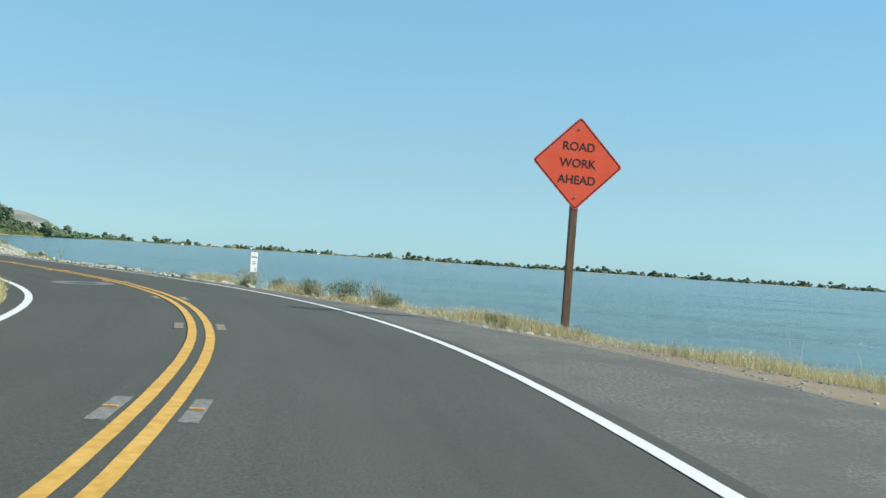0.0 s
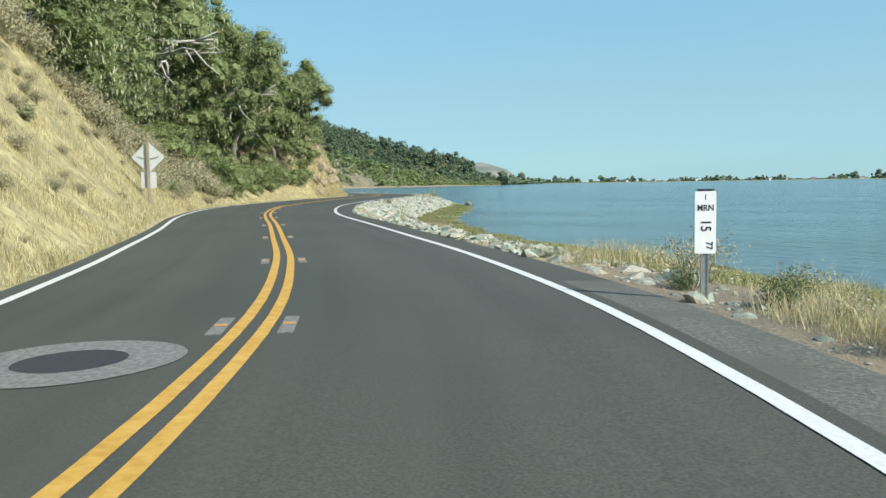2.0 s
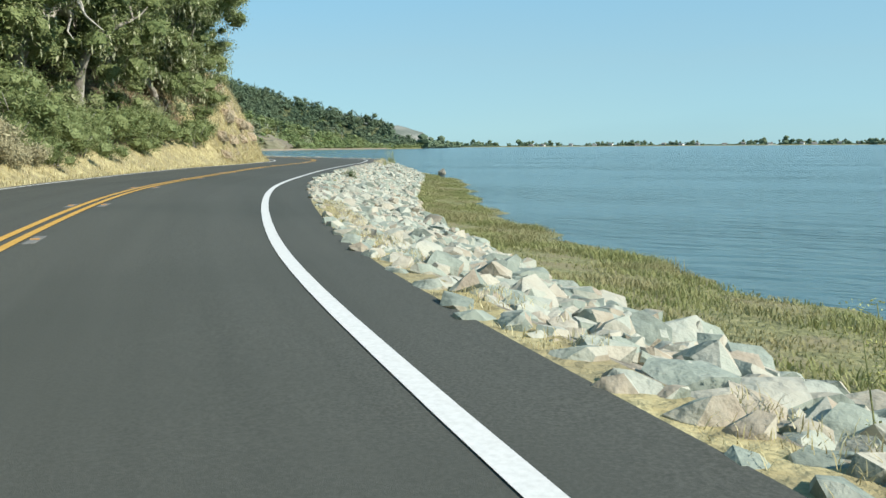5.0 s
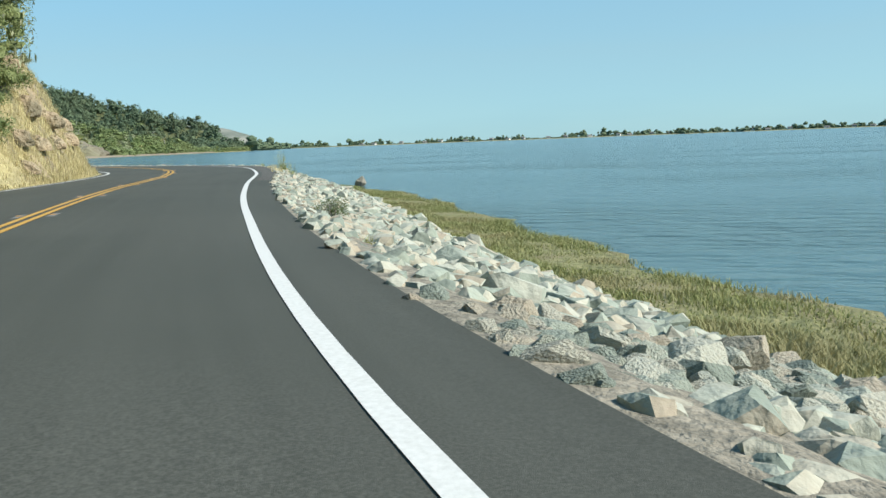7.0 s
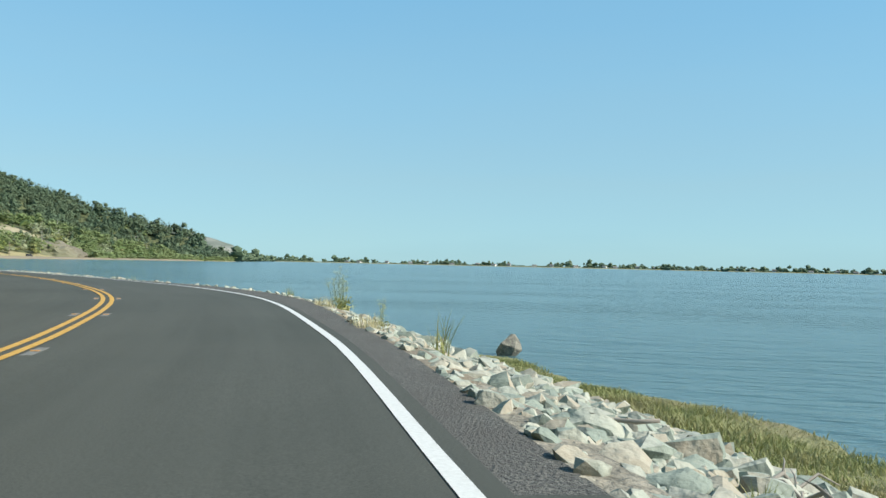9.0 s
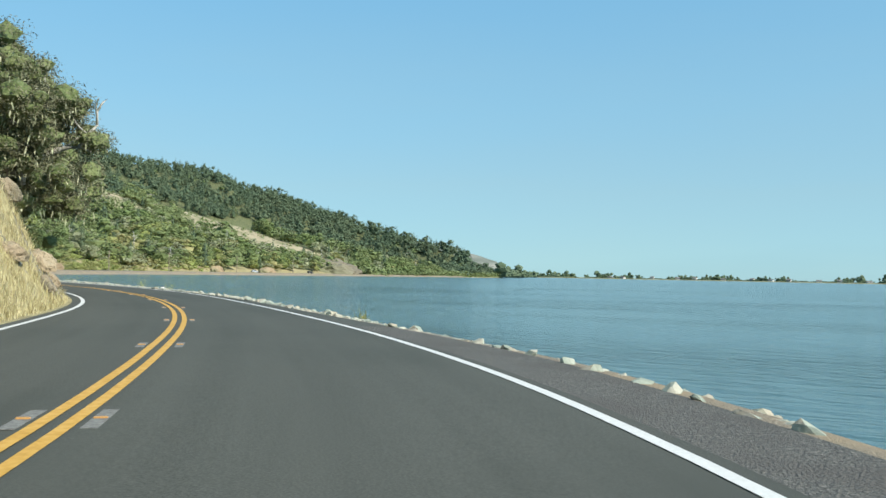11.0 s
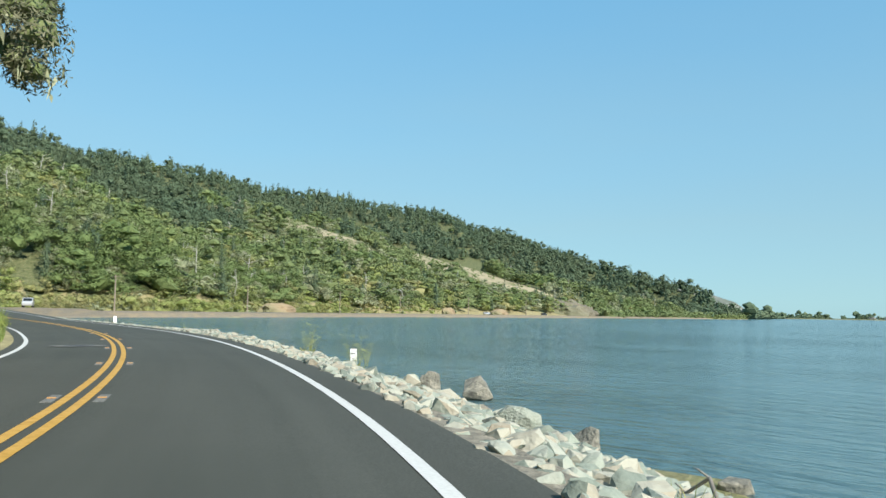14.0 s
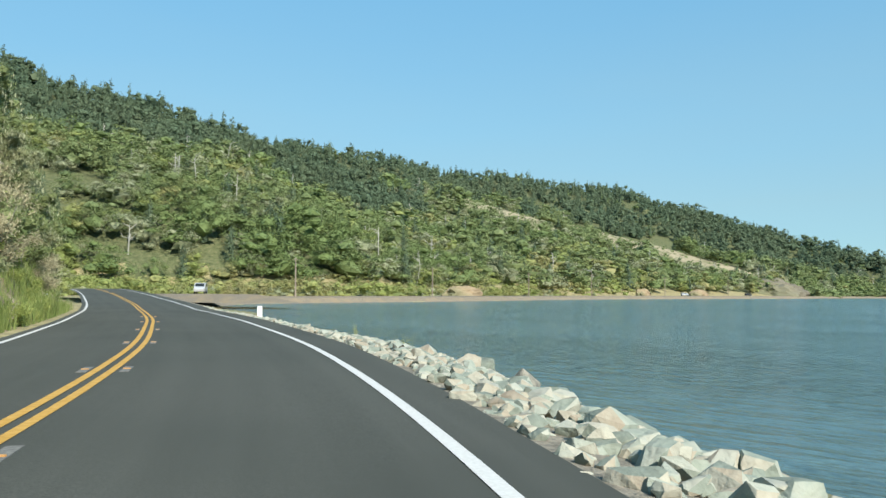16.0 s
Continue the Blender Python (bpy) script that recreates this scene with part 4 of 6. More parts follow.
# spray-painted scribble on the lay-by asphalt: plain strokes
scrawl = new("painted_scrawl")
r = random.Random(4)
for k in range(17):
    a = r.uniform(-0.8, 0.8)
    part("stroke", box_bm(r.uniform(0.2, 0.55), 0.035, 0.004, (r.uniform(-1.3, 1.3), r.uniform(-0.45, 0.45), 0.002 + 0.0005 * k), 0, pose(0, 0, 0, 0, 0, math.degrees(a))), M_SIGNFADED, scrawl)
scrawl.matrix_basis = pose(0.35, 16.35, -0.004, 0, 0, -35)
tagged(scrawl, "faded white spray-paint strokes on the lay-by asphalt", "road marking")


# ---- stones of the shore ----
def stone_mesh(name, seed, mat, flat=0.72):
    """A blocky broken stone with chipped corners."""
    r = np.random.default_rng(seed)
    bm = bmesh.new()
    for _ in range(28):
        d = r.normal(size=3)
        d /= np.linalg.norm(d)
        bm.verts.new(d / np.abs(d).max() ** 0.62 * r.uniform(0.80, 0.99) * np.array([1.1, 0.85, flat]))
    bmesh.ops.convex_hull(bm, input=bm.verts[:])
    for v in [v for v in bm.verts if not v.link_faces]:
        bm.verts.remove(v)
    bmesh.ops.triangulate(bm, faces=bm.faces[:])
    me = bpy.data.meshes.new(name)
    bm.to_mesh(me)
    bm.free()
    me.polygons.foreach_set("use_smooth", [True] * len(me.polygons))
    me.set_sharp_from_angle(angle=radians(24))
    me.materials.append(mat)
    return me


STONES = [stone_mesh("stone", 40 + i, M_STONE) for i in range(14)]
riprap = tagged(new("riprap"), "slope of broken pale green-grey and cream quarry stones", "stone revetment")
loose_v, loose_f, lo = [], [], 0
r = np.random.default_rng(11)
count = 0
for s in np.arange(24.0, 231.0, 0.2):
    rows_n = max(1, int(toe(s) / (0.20 if s < 126 else 0.21) * np.interp(s, [24, 28, 32, 60, 95, 108, 118, 132], [0.15, 0.5, 1.0, 1.15, 1.15, 0.7, 0.55, 1.0])))
    for k in range(rows_n):
        if r.random() < (0.08 if not 126 < s < 215 else 0.15):
            continue
        uu = (k + r.random()) / rows_n
        ss = s + r.uniform(-0.2, 0.2)
        off = -right_lane(ss) - shoulder(ss) - 0.03 - uu * toe(ss)
        size = r.uniform(0.085, 0.17) * (0.85 + 0.45 * uu) * (1.45 if r.random() < 0.12 and uu > 0.12 else 1.0)
        if 126 < ss < 215:
            size *= 1.08
        elif ss < 56:
            size *= 1.12
        z = -0.07 + (toe_z(ss) + 0.03) * uu + stone_crest(ss) * math.sin(math.pi * min(1.0, uu * 1.4)) + size * 0.2 + r.uniform(-0.04, 0.05)
        p = at(ss, off, z)
        eul = Euler((r.uniform(-0.6, 0.6), r.uniform(-0.6, 0.6), r.uniform(0, 6.28)))
        sc = size * np.array([r.uniform(0.85, 1.35), r.uniform(0.8, 1.2), r.uniform(0.7, 1.05)])
        me = STONES[int(r.integers(len(STONES)))]
        m = Matrix.LocRotScale(Vector(p), eul, Vector(sc))
        if (66 < ss < 68.6 or 140 < ss < 144.5) and count < 300:
            ob = new("stone", me)
            ob.parent = riprap
            ob.matrix_basis = m
            count += 1
        else:
            mm = np.array(m)
            vv = np.array([v.co for v in me.vertices]) @ mm[:3, :3].T + mm[:3, 3]
            loose_v.append(vv)
            loose_f.append(np.array([p_.vertices for p_ in me.polygons]) + lo)
            lo += len(vv)
rest = solid("rubble", np.concatenate(loose_v), np.concatenate(loose_f), M_STONES, riprap, "rest of the stone slope")
rest["kind"] = "stuff"
rest.data.polygons.foreach_set("use_smooth", [True] * len(rest.data.polygons))
rest.data.set_sharp_from_angle(angle=radians(24))


def driftwood(s, out, z, length, turn, seed):
    """A bleached, crooked branch with a stub or two."""
    r = np.random.default_rng(seed)
    pts = [np.array([length * (u_ - 0.5), 0.09 * length * math.sin(4 * u_ + seed), 0.05 * length * r.normal()]) for u_ in np.linspace(0, 1, 6)]
    pieces = [tube_arrays(pts, [0.018, 0.022, 0.019, 0.016, 0.012, 0.006], 6)]
    for k in (2, 3):
        e = pts[k] + np.array([0.15 * length, r.normal() * 0.2 * length, 0.05 * length])
        pieces.append(tube_arrays([pts[k], (pts[k] + e) / 2 + 0.02, e], [0.010, 0.008, 0.003], 5))
    p = at(s, -right_lane(s) - shoulder(s) - out)
    ob = solid("driftwood", *join_arrays(pieces), M_DRIFT, smooth=True)
    ob.matrix_basis = pose(p[0], p[1], z, 8, 4, turn)
    return tagged(ob, "bleached driftwood branch lying on the shore stones", "driftwood", group="driftwood")


for k, (s_, o_, z_, ln_, tu_) in enumerate(((92.5, 1.5, -0.28, 1.0, 70), (93.2, 1.9, -0.38, 0.8, 110), (94.0, 2.3, -0.5, 0.9, 20), (95.0, 1.2, -0.2, 0.9, 150), (37.5, 0.8, 0.0, 0.9, 120), (40.2, 1.0, -0.02, 1.1, 60), (44.0, 1.2, -0.1, 0.8, 20), (152.0, 1.6, -0.3, 1.2, 150), (147.4, 1.5, -0.36, 1.3, 80), (147.8, 1.8, -0.46, 1.5, 110), (148.2, 1.6, -0.38, 1.4, 140), (148.6, 2.0, -0.52, 1.3, 95), (148.0, 2.1, -0.54, 1.2, 60), (147.6, 1.9, -0.48, 1.0, 20))):
    driftwood(s_, o_, z_, ln_, tu_, 700 + k)


def boulder(x, y, z, sx, sy, sz, turn, seed, label, mat=M_WETSTONE):
    r = np.random.default_rng(seed)
    bm = bmesh.new()
    for _ in range(17):
        d = r.normal(size=3)
        d /= np.linalg.norm(d)
        bm.verts.new(d * r.uniform(0.8, 1.05))
    bmesh.ops.convex_hull(bm, input=bm.verts[:])
    for v in [v for v in bm.verts if not v.link_faces]:
        bm.verts.remove(v)
    bmesh.ops.bevel(bm, geom=bm.edges[:], offset=0.03, segments=1, affect="EDGES")
    bmesh.ops.triangulate(bm, faces=bm.faces[:])
    bmesh.ops.subdivide_edges(bm, edges=bm.edges[:], cuts=1)
    for v in bm.verts:
        v.co += v.normal * 0.06 * noise.noise(v.co * 3 + Vector((seed, 0, 0)))
    me = bpy.data.meshes.new("boulder")
    bm.to_mesh(me)
    bm.free()
    me.materials.append(mat)
    ob = new("boulder", me)
    ob.matrix_basis = Matrix.LocRotScale((x, y, z), Euler((0.1, 0.15, turn)), (sx, sy, sz))
    return tagged(ob, label, "boulder", group="boulders in the water")


boulder(-45.7, 96.5, -1.0, 0.38, 0.34, 0.40, 0.4, 3, "dark weathered boulder at the water's edge")
boulder(-96.45, 138.3, -1.08, 0.42, 0.34, 0.54, 0.3, 5, "large grey-brown boulder standing in the shallow water")
boulder(-96.9, 138.5, -1.12, 0.30, 0.30, 0.42, 1.2, 6, "small grey boulder standing in the shallow water")
boulder(-93.8, 137.3, -1.02, 0.50, 0.40, 0.52, 0.7, 15, "blocky cream-grey boulder standing in the shallow water")
boulder(-79.1, 126.9, -0.85, 0.38, 0.34, 0.42, 0.9, 7, "cream boulder at the foot of the stones", M_STONE)
boulder(-86.2, 129.5, -0.32, 0.36, 0.26, 0.26, 0.6, 16, "long cream boulder on top of the shore stones", M_STONE)
boulder(-112.0, 141.7, -0.10, 0.42, 0.32, 0.34, 0.4, 17, "large cream boulder on top of the shore stones", M_STONE)
boulder(-87.4, 132.9, -1.1, 0.45, 0.35, 0.36, 2.2, 8, "flat grey slab of rock in the shallows")
boulder(-84.1, 131.3, -1.12, 0.32, 0.22, 0.22, 0.5, 14, "flat grey slab of rock in the shallows")
boulder(-75.9, 124.6, -1.1, 0.7, 0.5, 0.30, 2.4, 9, "flat grey slab of rock in the shallows")
boulder(-112.6, 143.2, -0.72, 0.66, 0.36, 0.42, 2.5, 10, "flat pale slab of rock leaning on the stones")
boulder(-23.6, 53.2, -1.12, 0.42, 0.16, 0.10, 0.5, 12, "dark flat rock awash at the marsh edge")


# ---- trees on the hillside ----
def oak(name, seed, height, spread, leaf_mat, leaves=22000, leaf=0.10, lichen=600, lean=(0, 0), skirt=0.10, low_n=42, mass=0.55, bare_limbs=0):
    """A coast live oak: forked trunk, crooked limbs, a crown of many leaf sprays, hanging lichen."""
    r = np.random.default_rng(seed)
    tree = new(name)
    pieces, tips = [], []

    def limb(p, d, length, radius, depth):
        pts, rad = [p.copy()], [radius]
        steps = 5
        for i in range(steps):
            d = d + r.normal(size=3) * 0.22 + np.array([0, 0, 0.06])
            d /= np.linalg.norm(d)
            p = p + d * length / steps
            pts.append(p.copy())
            rad.append(radius * (1 - 0.62 * (i + 1) / steps))
        pieces.append(tube_arrays(pts, rad, 7 if depth < 1 else (6 if depth < 2 else 4)))
        if depth >= 2:
            tips.append(pts[-1])
            tips.append(pts[-3])
        if depth < 3:
            for _ in range(3 if depth == 0 else int(r.integers(2, 4))):
                a = r.uniform(0, 6.283)
                nd = d * 0.55 + np.array([math.cos(a), math.sin(a), 0.25 + 0.4 * r.random()]) * 0.8
                limb(pts[-1 if r.random() < 0.6 else -2], nd / np.linalg.norm(nd), length * r.uniform(0.6, 0.85), rad[-1] * 1.05, depth + 1)

    limb(np.array([0, 0, -0.5]), np.array([lean[0], lean[1], 1.0]), height * 0.34, height * 0.036, 0)
    tip = np.array(tips)
    tip[:, :2] *= spread / max(1e-3, np.percentile(np.hypot(tip[:, 0], tip[:, 1]), 92))
    tip[:, 2] *= (height * 0.86) / tip[:, 2].max()
    v, f = join_arrays(pieces)
    v = np.array(v)
    k = np.clip(v[:, 2] / (height * 0.5), 0, 1)[:, None]
    sc = spread / max(1e-3, np.percentile(np.hypot(np.array(tips)[:, 0], np.array(tips)[:, 1]), 92))
    v[:, :2] *= 1 + (sc - 1) * k
    v[:, 2] *= (height * 0.86) / np.array(tips)[:, 2].max()
    solid("trunk", v, f, M_BARK, tree, "crooked grey lichened trunk and limbs", True)
    pick = tip[r.choice(len(tip), min(len(tip), 95), replace=False)]
    rad = spread * r.uniform(0.12, 0.26, len(pick))
    blobs = np.column_stack([pick, rad, rad, rad * 0.72])
    la = r.uniform(0, 6.283, low_n)
    lr = spread * r.uniform(0.35, 0.95, low_n)
    blobs = np.vstack([blobs, np.column_stack([np.cos(la) * lr, np.sin(la) * lr, height * r.uniform(skirt, 0.55, low_n), spread * r.uniform(0.12, 0.24, (low_n, 2)), spread * r.uniform(0.10, 0.18, low_n)])])
    pts, dirs = crown_points(leaves, blobs, seed + 1, 0.6)
    lv, lf = leaf_sprays(pts, dirs * 0.6, leaf * r.uniform(0.6, 1.45, len(pts)), seed + 2, 0.4, 1.7)
    crown = solid("crown", lv, lf, leaf_mat, tree, "dense small dark evergreen leaves")
    solid("foliage_mass", *clumps(blobs, seed + 7, mass), M_GREYMASS if leaf_mat is M_GREYLEAF else M_OAKMASS, crown, "close inner foliage")["kind"] = "stuff"
    for k in range(bare_limbs):
        a, p = r.uniform(0, 6.283), np.array([0, 0, height * r.uniform(0.12, 0.35)])
        pts, d = [p.copy()], np.array([math.cos(a), math.sin(a), 0.5])
        for _ in range(8):
            d = d + r.normal(size=3) * 0.34 + np.array([0, 0, 0.1])
            d /= np.linalg.norm(d)
            p = p + d * spread * 0.155
            pts.append(p.copy())
        pieces = [tube_arrays(pts, [0.20 * (1 - 0.105 * i) for i in range(9)], 7)]
        for i in (3, 4, 5, 6, 7, 8):
            e = pts[i] + (r.normal(size=3) * 0.6 + d) * spread * 0.16
            pieces.append(tube_arrays([pts[i], (pts[i] + e) / 2 + r.normal(size=3) * 0.08, e], [0.06, 0.04, 0.015], 5))
        solid("bare_limb", *join_arrays(pieces), M_PALEBARK, tree, "pale bare twisting limb", True)
    if lichen:
        base = crown_points(lichen, blobs, seed + 5, 0.3)[0]
        base[:, 2] -= 0.2
        n = len(base)
        ln = r.uniform(0.10, 0.50, n) ** 1.1
        wd = r.uniform(0.03, 0.09, n) * leaf / 0.15
        an = r.uniform(0, 6.283, n)
        ax = np.column_stack([np.cos(an), np.sin(an), 0 * an]) * wd[:, None]
        dn = np.column_stack([r.normal(size=n) * 0.06, r.normal(size=n) * 0.06, -ln])
        q = np.stack([base - ax * 0.4, base + ax + dn * 0.4, base + dn, base - ax + dn * 0.5], 1).reshape(-1, 3)
        solid("hanging_lichen", q, np.arange(n * 4).reshape(n, 4), M_LICHEN, tree, "pale strands of hanging lichen")["kind"] = "stuff"
    return tagged(tree, "coast live oak with dark leaves and hanging pale lichen", "tree", group="hillside oaks")


def shrub(name, seed, height, width, mat, sprays, size, label, stems=9, group="hillside shrubs"):
    r = np.random.default_rng(seed)
    ob = new(name)
    pieces = []
    for _ in range(stems):
        a = r.uniform(0, 6.283)
        e = np.array([math.cos(a) * width * 0.4 * r.random(), math.sin(a) * width * 0.4 * r.random(), height * r.uniform(0.5, 0.95)])
        pieces.append(tube_arrays([np.array([0, 0, -0.1]), e * 0.5 + r.normal(size=3) * 0.04, e], [0.018 * height, 0.012 * height, 0.004 * height], 4))
    v, f = join_arrays(pieces)
    solid("branchwork", v, f, M_BARK if mat is not M_DEADLEAF else M_DEADLEAF, ob, "thin woody stems")["kind"] = "stuff"
    blobs = [(r.normal() * width * 0.22, r.normal() * width * 0.22, height * r.uniform(0.35, 0.75), width * r.uniform(0.2, 0.36), width * r.uniform(0.2, 0.36), height * r.uniform(0.2, 0.34)) for _ in range(9)]
    pts, dirs = crown_points(sprays, blobs, seed + 1, 0.7)
    pts = pts[pts[:, 2] > 0.02]
    lv, lf = leaf_sprays(pts, None, size * r.uniform(0.6, 1.4, len(pts)), seed + 2, 0.5, 2.0)
    solid("foliage", lv, lf, mat, ob, "small leaves in loose sprays")
    if mat in (M_OAKLEAF, M_GREYLEAF) and height > 1:
        solid("foliage_mass", *clumps(blobs, seed + 7, 0.52), M_OAKMASS if mat is M_OAKLEAF else M_GREYMASS, ob, "close inner foliage")["kind"] = "stuff"
    return tagged(ob, label, "shrub", group=group)


USED = set()


def stand(proto, m, size):
    """The first use moves the thing itself, later ones a copy."""
    ob = copy_thing(proto, m) if proto.name in USED else proto
    USED.add(proto.name)
    ob.matrix_basis = m @ Matrix.Diagonal((size, size, size, 1))
    return ob


def plant_on_hill(proto, s, dd, turn, size, sink=0.15):
    p = at(s, left_lane(s) + 0.35 + dd)
    z = float(near_height(np.array([p[0]]), np.array([p[1]]))[2][0])
    return stand(proto, pose(p[0], p[1], z - sink, 0, 0, turn), size)


OAKS = [oak("oak_tree", 101, 9.0, 4.2, M_OAKLEAF, lichen=500), oak("oak_tree", 102, 8.0, 3.8, M_OAKLEAF, lichen=2000), oak("oak_tree", 103, 7.2, 3.6, M_GREYLEAF, lichen=2600), oak("oak_tree", 104, 10.0, 4.6, M_OAKLEAF, lichen=500)]
UPPER_OAKS = [oak("oak_tree", 111, 9.0, 4.4, M_OAKLEAF, 7000, 0.16, 300), oak("oak_tree", 112, 8.5, 4.0, M_GREYLEAF, 7000, 0.16, 400), oak("oak_tree", 113, 10.5, 4.6, M_OAKLEAF, 7500, 0.165, 300)]
BIG_OAK = oak("oak_tree", 105, 10.5, 5.2, M_OAKLEAF, leaves=36000, leaf=0.09, lichen=2400, skirt=0.26, bare_limbs=3)
EDGE_OAK = oak("oak_tree", 106, 9.2, 4.4, M_GREYBROWNLEAF, leaves=60000, leaf=0.085, lichen=1500, skirt=0.12, low_n=70, mass=0.6, bare_limbs=7)
TALL_OAK = oak("oak_tree", 107, 10.5, 3.8, M_GREYBROWNLEAF, leaves=34000, leaf=0.085, lichen=700, skirt=0.50, low_n=24, mass=0.6)
r = np.random.default_rng(5)
spots = []
for dd in np.arange(3.2, 24, 3.7):
    for s in np.arange(30, 97, 4.4):
        s_, d_ = s + r.uniform(-1.4, 1.4), dd + r.uniform(-1.2, 1.2)
        if d_ < np.interp(s_, [20, 38, 48, 58, 66, 74, 90, 97], [13, 11.5, 8.5, 6.5, 5.2, 4.0, 4.2, 6]):
            continue
        spots.append((s_, d_))
for s_, d_ in spots:
    if d_ < 10.5:
        plant_on_hill(OAKS[int(r.integers(4)) if s_ < 80 else 3 * int(r.integers(2))], s_, d_, r.uniform(0, 360), r.uniform(0.72, 1.12))
    else:
        plant_on_hill(UPPER_OAKS[int(r.integers(3))], s_, d_, r.uniform(0, 360), r.uniform(0.85, 1.25))
for s_, d_, k, sz in ((88, 5.0, 3, 1.05), (92, 7.5, 0, 1.15), (84, 6.0, 3, 1.2), (147, 8.5, 0, 0.6), (162, 5.0, 2, 0.9), (97, 4.2, 1, 0.95), (101.5, 4.0, 3, 0.9), (99.3, 4.6, 1, 1.05), (103.0, 5.0, 0, 0.85), (106, 5.5, 0, 0.8), (111, 7.0, 2, 0.8), (117, 8, 1, 0.8), (124, 9, 0, 0.8), (132, 8.5, 1, 0.6), (139, 7.0, 3, 0.5),
                      (168, 9.5, 0, 0.8), (176, 10, 2, 0.9), (186, 8.5, 1, 0.9), (196, 8.5, 2, 0.5), (203, 7.5, 0, 0.5), (209, 6.5, 2, 0.5), (216, 5.0, 1, 0.75), (224, 4.5, 2, 0.7), (231, 5.0, 0, 0.7), (204, 4.5, 2, 0.45), (210, 4.2, 0, 0.45), (216, 3.6, 2, 0.5), (223, 3.0, 1, 0.6), (229, 2.8, 2, 0.55), (235, 3.2, 0, 0.5)):
    plant_on_hill(OAKS[k], s_, d_, r.uniform(0, 360), sz)
for s_, d_, sz in ((94.5, 6.2, 0.98), (88, 7.5, 1.35), (82, 9.5, 1.5), (75, 11.0, 1.5), (68, 13.0, 1.45)):
    plant_on_hill(BIG_OAK, s_, d_, r.uniform(0, 360), sz)
for s_, d_, sz in ((153.2, 2.2, 1.0), (155.4, 2.7, 1.0), (159.0, 3.4, 0.9)):
    plant_on_hill(EDGE_OAK, s_, d_, r.uniform(0, 360), sz)
plant_on_hill(TALL_OAK, 167.0, 2.6, 40, 1.25)

GREEN_SHRUB = shrub("green_shrub", 201, 1.5, 1.9, M_OAKLEAF, 2700, 0.068, "dense dark green shrub on the hillside")
BROWN_SHRUB = shrub("brown_shrub", 202, 1.4, 2.0, M_DEADLEAF, 2100, 0.075, "dry grey-brown scrub bush on the hillside", 14)
PALE_SHRUB = shrub("grey_shrub", 203, 1.2, 1.6, M_GREYLEAF, 2000, 0.07, "grey-green coastal shrub on the hillside")
for s_, d_ in ((62, 2.8), (63.5, 2.0), (64, 4.0), (65, 2.9), (66.5, 2.0), (67, 3.6), (68.5, 2.6), (70, 1.9), (71, 3.0), (73, 2.1), (67.5, 4.6), (70, 4.0),
               (103, 4.0), (106, 5.2), (110, 5.8), (195, 2.2), (197, 3.0), (199, 2.3), (201, 3.3), (203, 2.3), (206, 2.8), (209, 2.3), (212, 2.8), (215, 2.2), (219, 2.6), (196, 4.2), (200, 4.6), (204, 4.2), (208, 4.4), (212, 4.2), (217, 4.2), (222, 2.0), (226, 2.4)):
    plant_on_hill(BROWN_SHRUB, s_ + r.uniform(-0.6, 0.6), d_, r.uniform(0, 360), r.uniform(0.8, 1.5))
for s_, d_ in ((76, 2.6), (79, 2.2), (82, 2.6), (85, 2.4), (88, 2.4), (91, 2.6), (74, 4.0), (80, 4.4), (86, 4.4), (94, 2.4), (96, 1.8), (97.5, 2.0), (99, 2.4), (100, 3.4), (101, 2.2), (155, 1.8), (156.5, 1.7), (158.5, 1.9), (160, 2.2), (157, 2.6), (153, 2.8), (205, 2.2), (210, 2.4), (214, 2.0), (217, 4.2), (222, 3.5), (228, 4.4), (202, 6.5), (210, 6.5), (219, 7)):
    plant_on_hill(GREEN_SHRUB, s_ + r.uniform(-0.6, 0.6), d_, r.uniform(0, 360), r.uniform(0.9, 1.7))
for k in range(95):
    s_, d_ = r.uniform(36, 98), r.uniform(3, 14)
    if d_ < np.interp(s_, [20, 38, 48, 58, 66, 74], [13, 11, 8, 6, 4.8, 3.4]):
        continue
    plant_on_hill(GREEN_SHRUB if k % 3 else PALE_SHRUB, s_, d_, r.uniform(0, 360), r.uniform(1.0, 1.9))
for s_, d_ in ((33, 9), (36, 7.5), (40, 8), (38, 11), (30, 4.5), (35, 3.0), (42, 3.2), (26, 2.6), (24, 4.0), (44, 5.6), (112, 3.4), (120, 3.2), (128, 3.0), (146, 3.4), (171, 6), (176, 7), (166, 5.5)):
    plant_on_hill(PALE_SHRUB, s_ + r.uniform(-0.6, 0.6), d_, r.uniform(0, 360), r.uniform(0.4, 0.9))


# olive and brown scrub between the dry bank and the oaks
for k in range(26):
    plant_on_hill(PALE_SHRUB if k % 3 == 0 else BROWN_SHRUB, r.uniform(58, 74), r.uniform(2.6, 5.6), r.uniform(0, 360), r.uniform(0.8, 1.35), 0.2)
LEAFY_WEED = shrub("leafy_weed", 205, 1.0, 1.2, M_BRIGHTLEAF, 1500, 0.06, "leafy yellow-green weeds at the foot of the bank", 12)
for k in range(42):
    plant_on_hill(LEAFY_WEED, r.uniform(176, 212), 0.7 + 2.4 * r.random(), r.uniform(0, 360), r.uniform(0.6, 1.25), 0.1)
for k in range(12):
    plant_on_hill(GREEN_SHRUB, r.uniform(160, 167), 0.9 + 2.6 * r.random(), r.uniform(0, 360), r.uniform(0.7, 1.2), 0.15)
